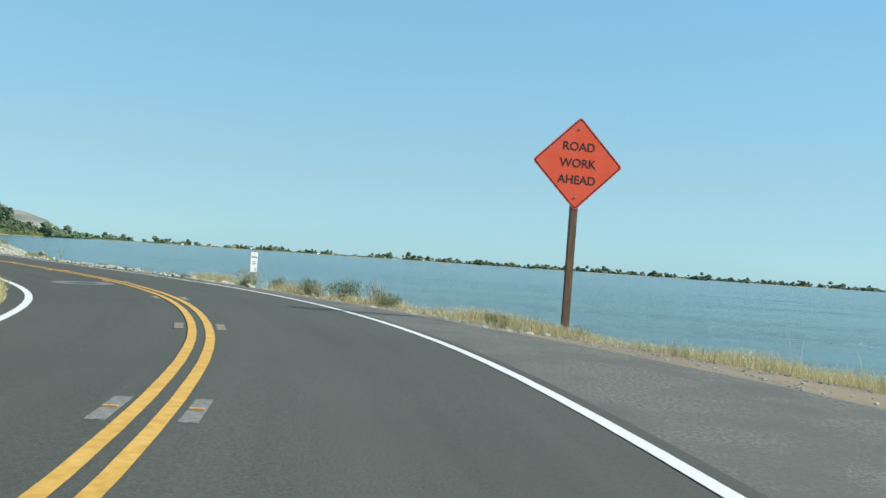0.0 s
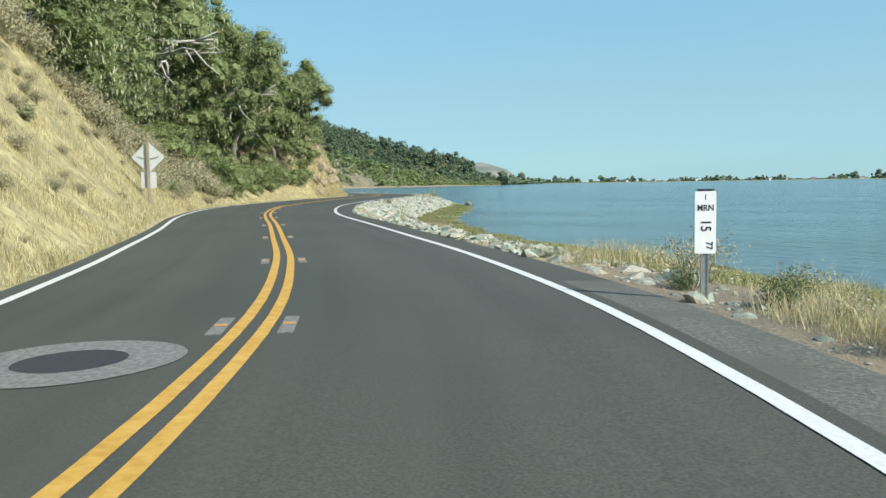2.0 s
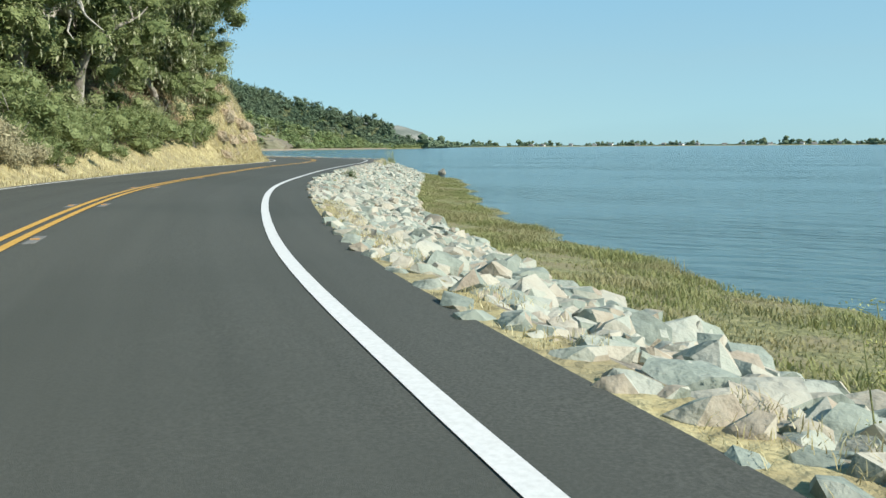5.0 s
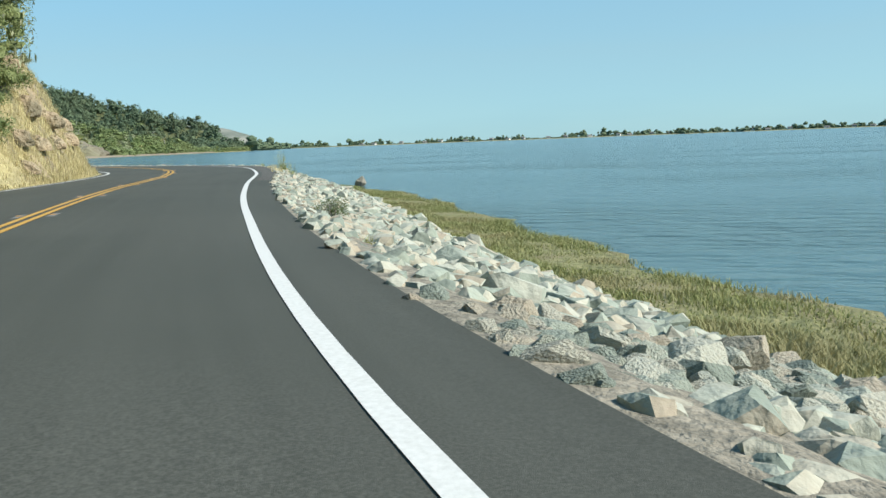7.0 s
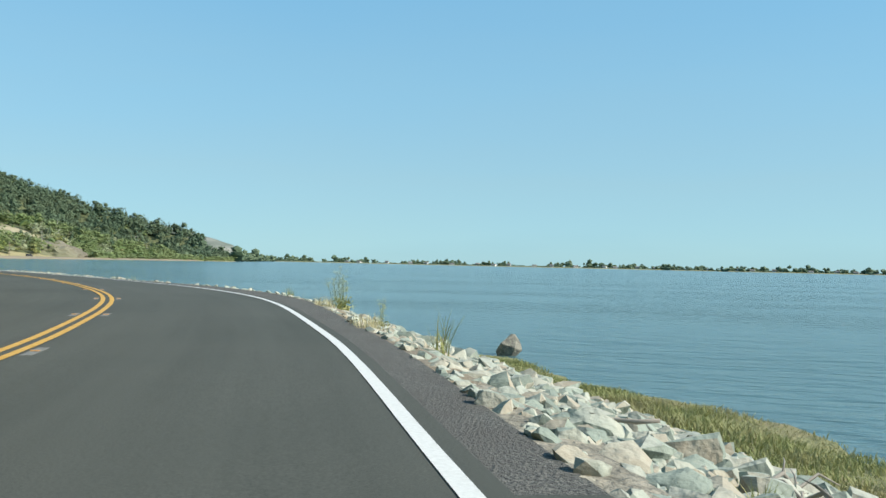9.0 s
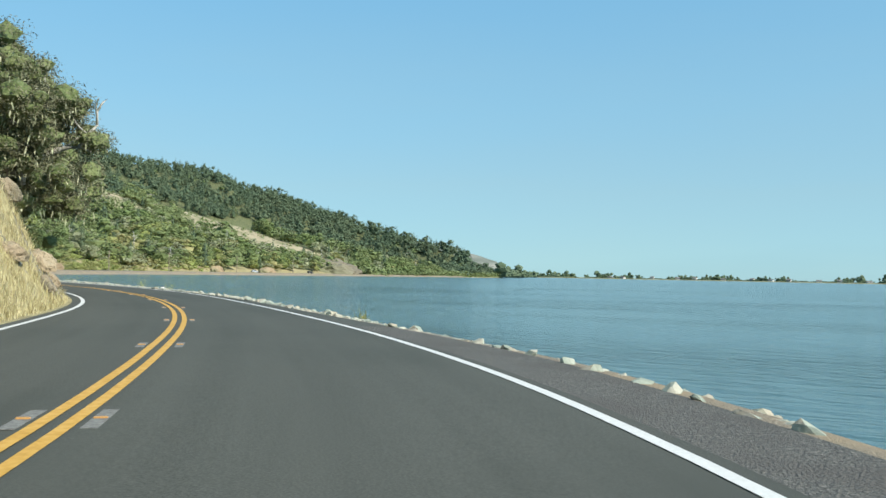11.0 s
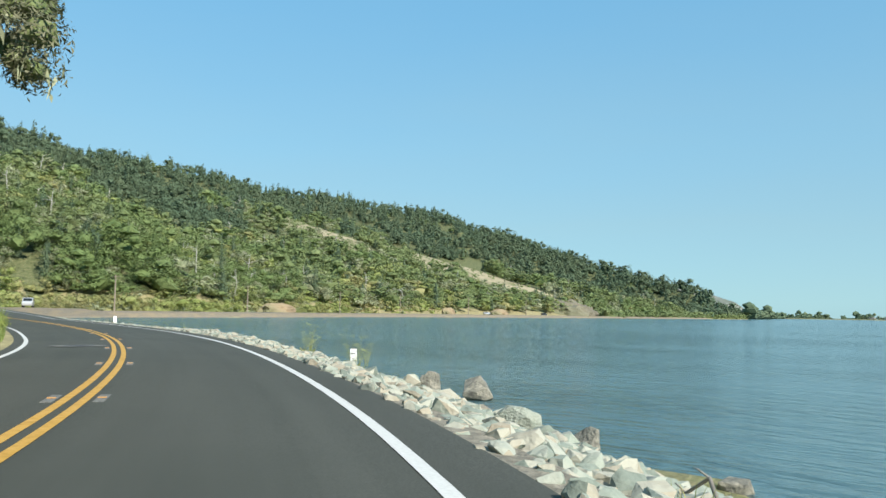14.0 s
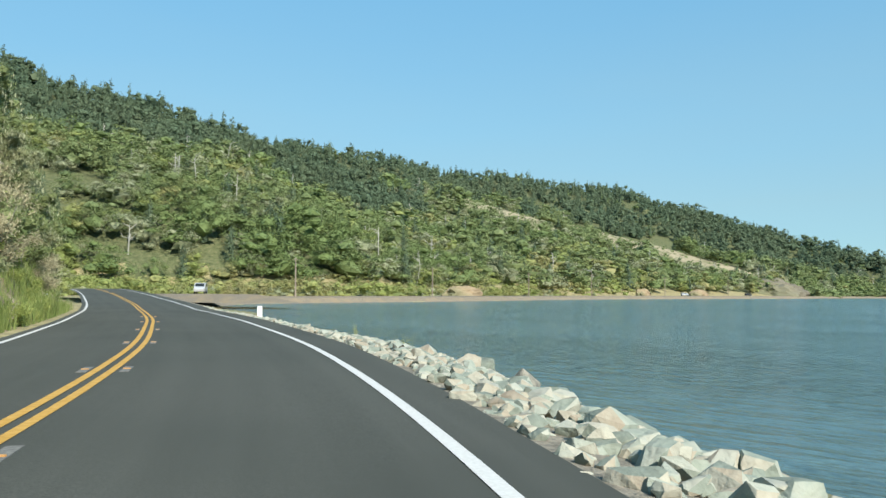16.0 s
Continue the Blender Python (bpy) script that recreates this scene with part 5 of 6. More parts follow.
# grey-brown scrub hanging on the steep bank beyond the tall grass
for k in range(46):
    plant_on_hill(BROWN_SHRUB if k % 5 else PALE_SHRUB, r.uniform(190, 217), 1.5 + 4.5 * r.random(), r.uniform(0, 360), r.uniform(0.6, 1.15), 0.3)
# grey-brown scrub along the upper edge of the dry bank
for k in range(46):
    s_ = r.uniform(34, 62)
    edge = np.interp(s_, [20, 38, 48, 58, 66], [11.5, 9.6, 7.2, 4.8, 3.0])
    plant_on_hill(PALE_SHRUB if k % 6 == 0 else BROWN_SHRUB, s_, edge + r.uniform(-1.3, 1.6), r.uniform(0, 360), r.uniform(0.7, 1.25), 0.25)
# thick grey-brown scrub reaching down almost to the road, and green growth at the foot of the oaks
foot = np.random.default_rng(61)
for k in range(70):
    s_ = foot.uniform(56, 74)
    d_ = foot.uniform(0.9, np.interp(s_, [56, 66, 74], [6.4, 5.4, 3.0]))
    plant_on_hill(PALE_SHRUB if k % 9 == 0 else BROWN_SHRUB, s_, d_, foot.uniform(0, 360), foot.uniform(0.3, 0.5) + 0.2 * min(d_, 3.5), 0.2)
for k in range(26):
    d_ = foot.uniform(1.1, 3.4)
    plant_on_hill(GREEN_SHRUB, foot.uniform(74.5, 92), d_, foot.uniform(0, 360), foot.uniform(0.35, 0.6) + 0.24 * d_, 0.2)
# small scrub scattered over the dry bank
for k in range(120):
    s_ = r.uniform(20, 60)
    plant_on_hill(BROWN_SHRUB, s_, r.uniform(0.6, 8.5), r.uniform(0, 360), r.uniform(0.10, 0.36), 0.05)


# ---- verge plants towards the lagoon ----
VERGE_SHRUB = shrub("verge_shrub", 211, 0.56, 0.52, M_VERGELEAF, 1900, 0.021, "low dark green shrub on the lagoon verge", 12, "verge shrubs")
VERGE_DRY = shrub("dry_verge_shrub", 212, 0.6, 0.8, M_DEADLEAF, 380, 0.024, "dry twiggy shrub on the lagoon verge", 14, "verge shrubs")


def plant_on_verge(proto, s, out, turn, size, z=None):
    size = size * 0.78 if z is None else size
    p = at(s, -right_lane(s) - shoulder(s) - out)
    if z is None:
        z = -0.12 if s < 33 else -0.3
    stand(proto, pose(p[0], p[1], z - 0.05, 0, 0, turn), size)


for s_, o_, k, sz in ((25.6, 0.75, 1, 1.7), (26.2, 1.3, 1, 1.5), (25.3, 0.6, 0, 0.9), (24.0, 0.9, 0, 1.1), (24.5, 1.3, 1, 1.2), (23.3, 1.0, 1, 1.0), (22.0, 0.8, 0, 1.35), (21.4, 0.8, 1, 1.3), (22.5, 1.3, 1, 1.2), (20.8, 1.25, 0, 1.55), (20.4, 0.9, 0, 1.0),
                      (20.0, 1.7, 1, 1.6), (18.5, 1.0, 0, 1.1), (19.2, 1.2, 1, 0.9), (17.2, 1.3, 1, 0.8), (15.0, 1.1, 0, 0.85), (14.4, 0.9, 0, 0.6), (13.4, 1.6, 1, 0.8), (29.3, 0.4, 0, 0.7), (28.2, 0.5, 1, 0.9), (30.6, 0.5, 1, 0.8), (32.4, 0.4, 1, 0.8),
                      (33.8, 0.45, 0, 1.0), (34.4, 0.5, 0, 1.0), (35.0, 0.45, 0, 0.8), (78.0, 0.8, 0, 1.15), (38.0, 0.3, 1, 0.8), (40.0, 0.2, 1, 0.7), (36.2, 0.3, 1, 0.9)):
    plant_on_verge(VERGE_DRY if k else VERGE_SHRUB, s_, o_, r.uniform(0, 360), sz)


def fennel(seed, height, stalks):
    r = np.random.default_rng(seed)
    ob = new("fennel_plant")
    pieces, tops = [], []
    for _ in range(stalks):
        a, rr = r.uniform(0, 6.283), r.uniform(0.1, 0.35)
        top = np.array([math.cos(a) * rr * height, math.sin(a) * rr * height, height * r.uniform(0.55, 1.0)])
        mid = top * 0.5 + r.normal(size=3) * 0.04
        pieces.append(tube_arrays([np.array([0, 0, -0.1]), mid, top], [0.007, 0.005, 0.0025], 5))
        for _ in range(4):
            u_ = r.uniform(0.4, 0.95)
            b = top * u_
            e = b + np.array([r.normal() * 0.10, r.normal() * 0.10, 0.12]) * height * 0.6
            pieces.append(tube_arrays([b, (b + e) / 2 + r.normal(size=3) * 0.01, e], [0.004, 0.003, 0.002], 4))
            tops.append(e)
        tops.append(top)
    v, f = join_arrays(pieces)
    solid("stalkwork", v, f, M_STEM, ob, "thin green branching stalks")["kind"] = "stuff"
    tops = np.array(tops)
    pts = np.repeat(tops, 16, 0) + r.normal(size=(len(tops) * 16, 3)) * np.array([0.035, 0.035, 0.012])
    lv, lf = leaf_quads(pts, r.uniform(0.006, 0.014, len(pts)), 0.8, seed, 1.6)
    solid("bloom", lv, lf, M_FENNEL, ob, "flat yellow-green flower heads")["kind"] = "stuff"
    n = 120
    base = r.normal(size=(n, 3)) * np.array([0.10, 0.10, 0])
    lv, lf = leaf_quads(base + np.array([0, 0, 1]) * r.uniform(0.05, height * 0.35, (n, 1)), r.uniform(0.015, 0.05, n), 0.0, seed + 1, 3.5)
    solid("leafage", lv, lf, M_GREENGRASS, ob, "feathery green lower leaves")["kind"] = "stuff"
    return tagged(ob, "tall thin fennel plant with yellow-green heads", "wild plant", group="fennel plants")


FENNELS = [fennel(301, 1.15, 7), fennel(302, 0.9, 5)]
for s_, o_, k, sz, z in ((41.5, 0.35, 1, 0.95, -0.2), (45.5, 1.0, 1, 0.9, -0.4), (110.2, 0.7, 0, 1.15, -0.25), (110.9, 0.9, 1, 1.2, -0.3), (116.5, 0.6, 1, 0.6, -0.3), (165.1, 1.35, 0, 1.1, -0.55), (166.0, 1.85, 1, 1.2, -0.75),
                         (171.0, 1.5, 0, 1.25, -0.55), (172.3, 1.9, 1, 1.2, -0.7), (191.0, 0.8, 1, 0.8, -0.4), (105.0, 0.8, 1, 0.8, -0.3), (186, 1.0, 1, 0.8, -0.4)):
    plant_on_verge(FENNELS[k], s_, o_, r.uniform(0, 360), sz, z)


def tussock(seed, height, blades, mat, label):
    r = np.random.default_rng(seed)
    vs, fs = [], []
    for _ in range(blades):
        a = r.uniform(0, 6.283)
        h_, lean_ = height * r.uniform(0.5, 1.0), r.uniform(0.15, 0.6)
        b = np.array([r.normal() * 0.06, r.normal() * 0.06, -0.05])
        d_ = np.array([math.cos(a), math.sin(a), 0])
        w = np.array([-math.sin(a), math.cos(a), 0]) * 0.008
        o = len(vs)
        for t_, wd in ((0, 1.0), (0.4, 0.9), (0.75, 0.6), (1.0, 0.1)):
            c_ = b + d_ * lean_ * h_ * t_ ** 2 + np.array([0, 0, h_ * (t_ - 0.25 * lean_ * t_ ** 2)])
            vs += [c_ + w * wd, c_ - w * wd]
        for k in range(3):
            fs.append((o + 2 * k, o + 2 * k + 1, o + 2 * k + 3, o + 2 * k + 2))
    ob = solid("grass_tussock", vs, fs, mat)
    return tagged(ob, label, "grass tussock", group="grass tussocks")


TUSSOCKS = [tussock(401, 0.55, 90, M_GREENGRASS, "tussock of long green blades among the stones"), tussock(402, 0.85, 16, M_GREENGRASS, "sparse upright pale green reeds among the stones")]
for s_, o_, k, sz, z in ((136.2, 1.8, 0, 1.25, -0.55), (136.0, 1.8, 1, 1.3, -0.55), (131.8, 1.2, 0, 0.7, -0.45), (92.8, 1.3, 0, 0.6, -0.4), (99.6, 0.7, 1, 1.15, -0.22), (99.8, 0.75, 1, 1.0, -0.24), (99.5, 0.65, 0, 0.5, -0.2), (115.7, 0.5, 0, 0.9, -0.2), (151.0, 1.0, 0, 0.9, -0.4), (158.6, 1.6, 0, 0.9, -0.6), (181.5, 0.9, 0, 0.6, -0.3),
                         (84.0, 0.4, 0, 0.6, -0.15), (73.0, 0.6, 0, 0.5, -0.2)):
    plant_on_verge(TUSSOCKS[k], s_, o_, r.uniform(0, 360), sz, z)


# ---- grass ----
def blade_field(name, pts, height, mat, label, seed, width=0.012, lean=0.5, category="grass"):
    """Single curved blades rooted at pts (n x 3)."""
    r = np.random.default_rng(seed)
    n = len(pts)
    a = r.uniform(0, 6.283, n)
    h_ = np.asarray(height) * r.uniform(0.45, 1.15, n)
    d_ = np.column_stack([np.cos(a), np.sin(a), 0 * a])
    w = np.column_stack([-np.sin(a), np.cos(a), 0 * a]) * (width * r.uniform(0.6, 1.3, n))[:, None]
    ln = (h_ * lean * r.uniform(0.2, 1.2, n))[:, None]
    up = np.column_stack([0 * a, 0 * a, h_])
    v = np.stack([pts - w, pts + w, pts + up * 0.6 + d_ * ln * 0.35 + w * 0.7, pts + up + d_ * ln, pts + up * 0.6 + d_ * ln * 0.35 - w * 0.7], 1).reshape(-1, 3)
    k = np.arange(n)[:, None] * 5
    ob = solid(name, v, np.concatenate([k + [0, 1, 2], k + [0, 2, 4], k + [4, 2, 3]]), mat)
    return tagged(ob, label, category, kind="stuff")


r = np.random.default_rng(17)
# golden grass on the left bank
n = 105000
gs, gd = r.uniform(10, 62, n), 0.04 + r.random(n) ** 1.25 * 13
pp = at(gs, left_lane(gs) + 0.35 + gd)
clump = bumps(pp[:, 0], pp[:, 1], 2.1, 31)
ok = (clump + 0.25 * r.normal(size=n) > -0.25) & ~((gs > 59) & (gd > 2.2))
pp, tall = pp[ok], 0.13 + 0.22 * np.clip(clump[ok] + 0.4, 0, 1.4)
pp[:, 2] = near_height(pp[:, 0], pp[:, 1])[2] - 0.02
blade_field("dry_grass", pp, tall, M_DRYGRASS, "golden dry grass covering the steep bank", 1, 0.006, 1.0)
# dead weed stalks and low dark herbs standing in it
n = 5200
gs, gd = r.uniform(12, 62, n), 0.2 + r.random(n) * 11
pp = at(gs, left_lane(gs) + 0.35 + gd)
ok = bumps(pp[:, 0], pp[:, 1], 1.5, 49) + 0.3 * r.normal(size=n) > 0.25
pp = pp[ok]
pp[:, 2] = near_height(pp[:, 0], pp[:, 1])[2] - 0.02
blade_field("weed_stalks", pp, 0.5, M_DEADLEAF, "thin grey-brown weed stalks standing in the dry grass", 21, 0.007, 0.5)
# dry grass on the rocky nose
n = 42000
gs, gd = np.where(r.random(n) < 0.62, r.uniform(97, 120, n), r.uniform(120, 156, n)), 0.3 + 5.5 * r.random(n) ** 1.2
pp = at(gs, left_lane(gs) + 0.35 + gd)
ok = bumps(pp[:, 0], pp[:, 1], 1.1, 39) > -0.4
pp = pp[ok]
pp[:, 2] = near_height(pp[:, 0], pp[:, 1])[2] - 0.02
blade_field("dry_grass", pp, 0.45, M_DRYGRASS, "golden dry grass on a rocky bank", 6, 0.009, 0.8)
# strip along the foot of the hill further on
n = 26000
gs, gd = r.uniform(60, 225, n), 0.15 + 1.9 * r.random(n) ** 1.2
pp = at(gs, left_lane(gs) + 0.35 + gd)
pp[:, 2] = near_height(pp[:, 0], pp[:, 1])[2] - 0.02
green = (gs > 157) & (gs < 225)
blade_field("dry_grass", pp[~green], 0.22, M_DRYGRASS, "dry grass and litter at the foot of the hillside", 2)
n = 30000
gs, gd = r.uniform(155, 226, n), 0.3 + 4.2 * r.random(n)
pp = at(gs, left_lane(gs) + 0.35 + gd)
ok = bumps(pp[:, 0], pp[:, 1], 0.9, 33) > -0.2
pp = pp[ok]
pp[:, 2] = near_height(pp[:, 0], pp[:, 1])[2] - 0.02
blade_field("green_grass", pp, 0.75, M_LUSHGRASS, "tall green and yellow grass along the road", 3, 0.010, 0.6)
# the tallest of it stands at the foot of the steep bank
n = 9000
gs, gd = r.uniform(180, 212, n), 0.35 + 1.5 * r.random(n) ** 1.3
pp = at(gs, left_lane(gs) + 0.35 + gd)
ok = bumps(pp[:, 0], pp[:, 1], 0.7, 47) > -0.15
pp = pp[ok]
pp[:, 2] = near_height(pp[:, 0], pp[:, 1])[2] - 0.02
blade_field("green_grass", pp, 1.15, M_LUSHGRASS, "tall rank green grass at the foot of the bank", 13, 0.009, 0.5)
# verge before the stones begin
n = 85000
gs = r.uniform(-6, 31, n)
go = np.interp(gs, [-6, 8, 12, 15, 22, 31], [3.0, 2.0, 1.2, 0.45, 0.35, 0.25]) + np.interp(gs, [10, 18], [3.2, 2.4]) * r.random(n)
pp = at(gs, -right_lane(gs) - shoulder(gs) - go)
tuft = bumps(pp[:, 0], pp[:, 1], 1.5, 35, 4)
ok = tuft + 0.35 * r.normal(size=n) > np.interp(gs, [6, 13, 17, 21, 27], [-0.25, -0.2, 0.2, 0.35, 0.7])
pp, go, tuft = pp[ok], go[ok], tuft[ok]
pp[:, 2] = np.interp(go, [0, 1.8, 3.0, 5.0], [-0.05, -0.12, -0.26, -0.75])
blade_field("dry_grass", pp, 0.14 + 0.22 * np.clip(tuft + 0.2, 0, 1.2), M_DRYGRASS, "clumps of dry golden grass on the lagoon verge", 4, 0.0030, 1.0)
# broken stones lying along the edge of the verge
n = 420
gs, go = r.uniform(13, 33, n), 0.15 + 1.5 * r.random(n)
pp = at(gs, -right_lane(gs) - shoulder(gs) - go)
pp[:, 2] = np.interp(go, [0, 1.8], [-0.03, -0.14])
pv, pf = np.array([v.co for v in STONES[3].vertices]), np.array([p_.vertices for p_ in STONES[3].polygons])
ps = (0.015 + 0.085 * r.random((n, 1)) ** 3) * np.array([1.1, 0.9, 0.8])
tagged(solid("loose_stones", *scatter_merge(pv, pf, pp, r.uniform(0, 6.283, n), ps), M_STONES), "loose pale stones among the verge weeds", "stones", kind="stuff")
pp = at(np.linspace(-5, 12, 400), -right_lane(np.linspace(-5, 12, 400)) - shoulder(np.linspace(-5, 12, 400)) - 2.6 - 1.5 * r.random(400))
pp[:, 2] = -0.25
tall = r.choice(len(pp), 150, replace=False)
blade_field("grass_stalks", pp[tall], 0.60, M_DRYGRASS, "thin tall pale stalks in the verge grass", 8, 0.0022, 0.5)
# pebbles and clods on the bare soil before the grass
n = 1100
gs, go = r.uniform(-6, 33, n), 0.05 + 3.0 * r.random(n)
pp = at(gs, -right_lane(gs) - shoulder(gs) - go)
pp[:, 2] = np.interp(go, [0, 2.0, 3.0], [-0.02, -0.12, -0.25])
pv, pf = np.array([v.co for v in STONES[0].vertices]), np.array([p_.vertices for p_ in STONES[0].polygons])
ps = r.uniform(0.008, 0.035, (n, 1)) * np.array([1, 1, 0.8])
tagged(solid("pebbles", *scatter_merge(pv, pf, pp, r.uniform(0, 6.283, n), ps), M_STONES), "pebbles and clods on the bare verge soil", "pebbles", kind="stuff")
# dry litter along the stones
n = 9000
gs, go = r.uniform(32, 62, n), 0.02 + 0.55 * r.random(n)
pp = at(gs, -right_lane(gs) - shoulder(gs) - go)
ok = bumps(pp[:, 0], pp[:, 1], 1.7, 43) > -0.1
pp = pp[ok]
pp[:, 2] -= 0.03
blade_field("dry_litter", pp, 0.06, M_DRYGRASS, "dry grass litter and twigs at the asphalt edge", 9, 0.0028, 1.6)
n = 2600
gs, go = r.uniform(102, 117, n), -0.1 + 0.5 * r.random(n)
pp = at(gs, -right_lane(gs) - shoulder(gs) - go)
ok = bumps(pp[:, 0], pp[:, 1], 1.3, 44) > 0.25
pp = pp[ok]
pp[:, 2] -= 0.08
blade_field("dry_weeds", pp, 0.28, M_DRYGRASS, "clumps of dry straw weeds at the gravel edge", 10, 0.004, 0.7)
# marsh below the stones
n = 95000
gs = r.uniform(27, 106, n)
lo_, hi_ = toe(gs) + 0.1 + 1.3 * np.clip((30 - gs) / 6, 0, 1), np.maximum(shore(gs), toe(gs) + 0.4)
uu = r.random(n)
go = lo_ + (hi_ + 0.25 * np.sin(gs * 0.9) - lo_ + 0.3 * r.random(n)) * uu
pp = at(gs, -right_lane(gs) - shoulder(gs) - go)
tuft = bumps(pp[:, 0], pp[:, 1], 1.6, 37, 3)
ok = tuft + 0.25 * r.normal(size=n) > -0.35
pp = pp[ok]
zt = toe_z(gs[ok])
pp[:, 2] = zt + (-1.14 - zt) * uu[ok]
blade_field("marsh_grass", pp, 0.05 + 0.13 * np.clip(tuft[ok] + 0.3, 0, 1.3), M_MARSHGRASS, "low green and straw marsh plants along the shore", 5, 0.009, 1.1)


# ---- far woods ----
def tree_proto(n, kind, seed, fine=True):
    """A far tree, one unit high: n small leaf sprays in uneven masses over a few inner clumps."""
    r = np.random.default_rng(seed)
    size = (0.022, 0.048) if fine else (0.042, 0.085)
    if kind == "round":
        blobs = []
        for k in range(13):
            a, d = k * 2.4 + r.uniform(-0.6, 0.6), 0.34 * r.random() ** 0.5
            w = r.uniform(0.09, 0.19)
            blobs.append((d * math.cos(a), d * math.sin(a), r.uniform(0.34, 0.88) - 0.5 * d, w, w * r.uniform(0.8, 1.2), w * r.uniform(0.6, 0.95)))
        core = blobs[:4] + [(0, 0, 0.36, 0.27, 0.27, 0.28)]
    elif kind == "cone":
        blobs = []
        for z_ in np.linspace(0.14, 0.95, 11):
            w = 0.02 + 0.22 * (1 - z_) ** 0.8 * r.uniform(0.7, 1.25)
            blobs.append((r.normal() * 0.03, r.normal() * 0.03, z_, w, w * r.uniform(0.8, 1.2), 0.06))
        core = [(0, 0, 0.32, 0.14, 0.14, 0.22), (0, 0, 0.6, 0.07, 0.07, 0.24)]
    elif kind == "dome":
        blobs = [(r.normal() * 0.26, r.normal() * 0.26, r.uniform(0.3, 0.62), r.uniform(0.16, 0.30), r.uniform(0.16, 0.30), r.uniform(0.14, 0.26)) for _ in range(3)]
        core, size = blobs + [(0, 0, 0.2, 0.5, 0.45, 0.3)], (0.03, 0.06)
    else:
        blobs = [(r.normal() * 0.32, r.normal() * 0.32, r.uniform(0.2, 0.7), r.uniform(0.10, 0.24), r.uniform(0.10, 0.24), r.uniform(0.10, 0.24)) for _ in range(9)]
        core = blobs[:3] + [(0, 0, 0.10, 0.40, 0.40, 0.24)]
        size = (0.035, 0.075) if fine else (0.06, 0.12)
    p, dirs = crown_points(n, blobs, seed, 0.35)
    dirs = dirs * (2.0 if kind == "dome" else 1.0)
    return merged([clumps(core, seed + 9, 1.0 if kind == "dome" else (0.62 if fine else 0.75)), leaf_sprays(p, dirs * 0.8, r.uniform(*size, n), seed, 0.3, 1.7)])


r = np.random.default_rng(23)
cand_x, cand_y = r.uniform(-1150, -215, 34000), r.uniform(-40, 1060, 34000)
cd, crun, cz = far_height(cand_x, cand_y)
rf, zf_, rb, zb_ = ridges(cand_x, cand_y)
open_grass = bare(cand_x, cand_y)
on_front = (crun > 4) & (rf < 12) & ~open_grass
on_back = (crun > 4) & (rf >= 12) & (rb < 14) & (rb > -200)
grove = bumps(cand_x, cand_y, 0.018, 52, 3)
high = np.clip(crun / (crun - np.minimum(rf, 0) + 1), 0, 1)
pick = r.random(len(cand_x))


def woods(name, mask, proto_kind, n_leaf, mat, h_lo, h_hi, wide, label, limit, seed):
    r = np.random.default_rng(seed)
    idx = np.flatnonzero(mask)[:limit]
    close = np.hypot(cand_x[idx] + 95, cand_y[idx] - 130) < 360
    pieces = []
    for fine in (True, False):
        group = idx[close == fine]
        for k in range(5):
            part_of = group[k::5]
            if not len(part_of):
                continue
            v, f = tree_proto(n_leaf if fine else n_leaf // 3, proto_kind, seed + k, fine)
            h_ = h_lo + (h_hi - h_lo) * r.random(len(part_of)) ** 1.6
            w_ = h_ * r.uniform(wide * 0.75, wide * 1.3, len(part_of))
            pieces.append(scatter_merge(v, f, np.column_stack([cand_x[part_of], cand_y[part_of], cz[part_of] - 0.3]), r.uniform(0, 6.283, len(part_of)), np.column_stack([w_, w_, h_])))
    v, f = merged(pieces)
    return tagged(solid(name, v, f, mat), label, "woodland", kind="stuff")


# upper part of the near hill and the ridge behind carry conifers, the lower slopes oaks
firs = on_front & (cand_y < 400) & (high > 0.62 - 0.12 * grove - 0.0006 * (cand_y - 250))
oaks_m = on_front & ~firs
woods("oak_woods", oaks_m & (pick < 0.50), "round", 1000, M_FAROAK, 7.0, 15, 1.45, "dense green oak woods on the far hill", 1500, 61)
woods("grey_woods", oaks_m & (pick >= 0.50) & (pick < 0.72), "round", 900, M_FARGREY, 6.0, 12, 1.35, "pale lichened grey-green oaks among the far woods", 800, 62)
woods("bright_woods", oaks_m & (pick >= 0.72) & (pick < 0.84) & (grove > -0.1), "round", 1000, M_FARBRIGHT, 6.5, 12, 1.5, "bright green broadleaf trees among the far woods", 380, 63)
woods("lone_conifers", oaks_m & (pick > 0.95), "cone", 750, M_FARCONIFER, 9, 17, 0.9, "single dark conifers rising from the oak woods", 300, 68)
woods("upper_oaks", firs & (pick >= 0.38) & (pick < 0.72), "round", 800, M_FARCONIFER, 8, 15, 0.95, "dark rounded trees on the upper slope of the near hill", 900, 75)
woods("conifer_woods", firs & (pick < 0.38), "cone", 750, M_FARCONIFER, 8, 17, 1.0, "dark conifers on the upper slope of the near hill", 1700, 64)
woods("ridge_trees", on_back & (pick >= 0.30) & (pick < 0.62), "round", 600, M_FARCONIFER, 9, 16, 0.95, "dark rounded trees along the ridge behind", 1500, 74)
woods("ridge_conifers", on_back & (pick < 0.30), "cone", 500, M_FARCONIFER, 10, 18, 1.2, "dark conifers along the ridge behind", 1500, 69)
woods("ridge_oaks", on_back & (pick > 0.86), "round", 500, M_FAROAK, 6, 12, 1.2, "green oaks scattered through the ridge woods", 350, 70)
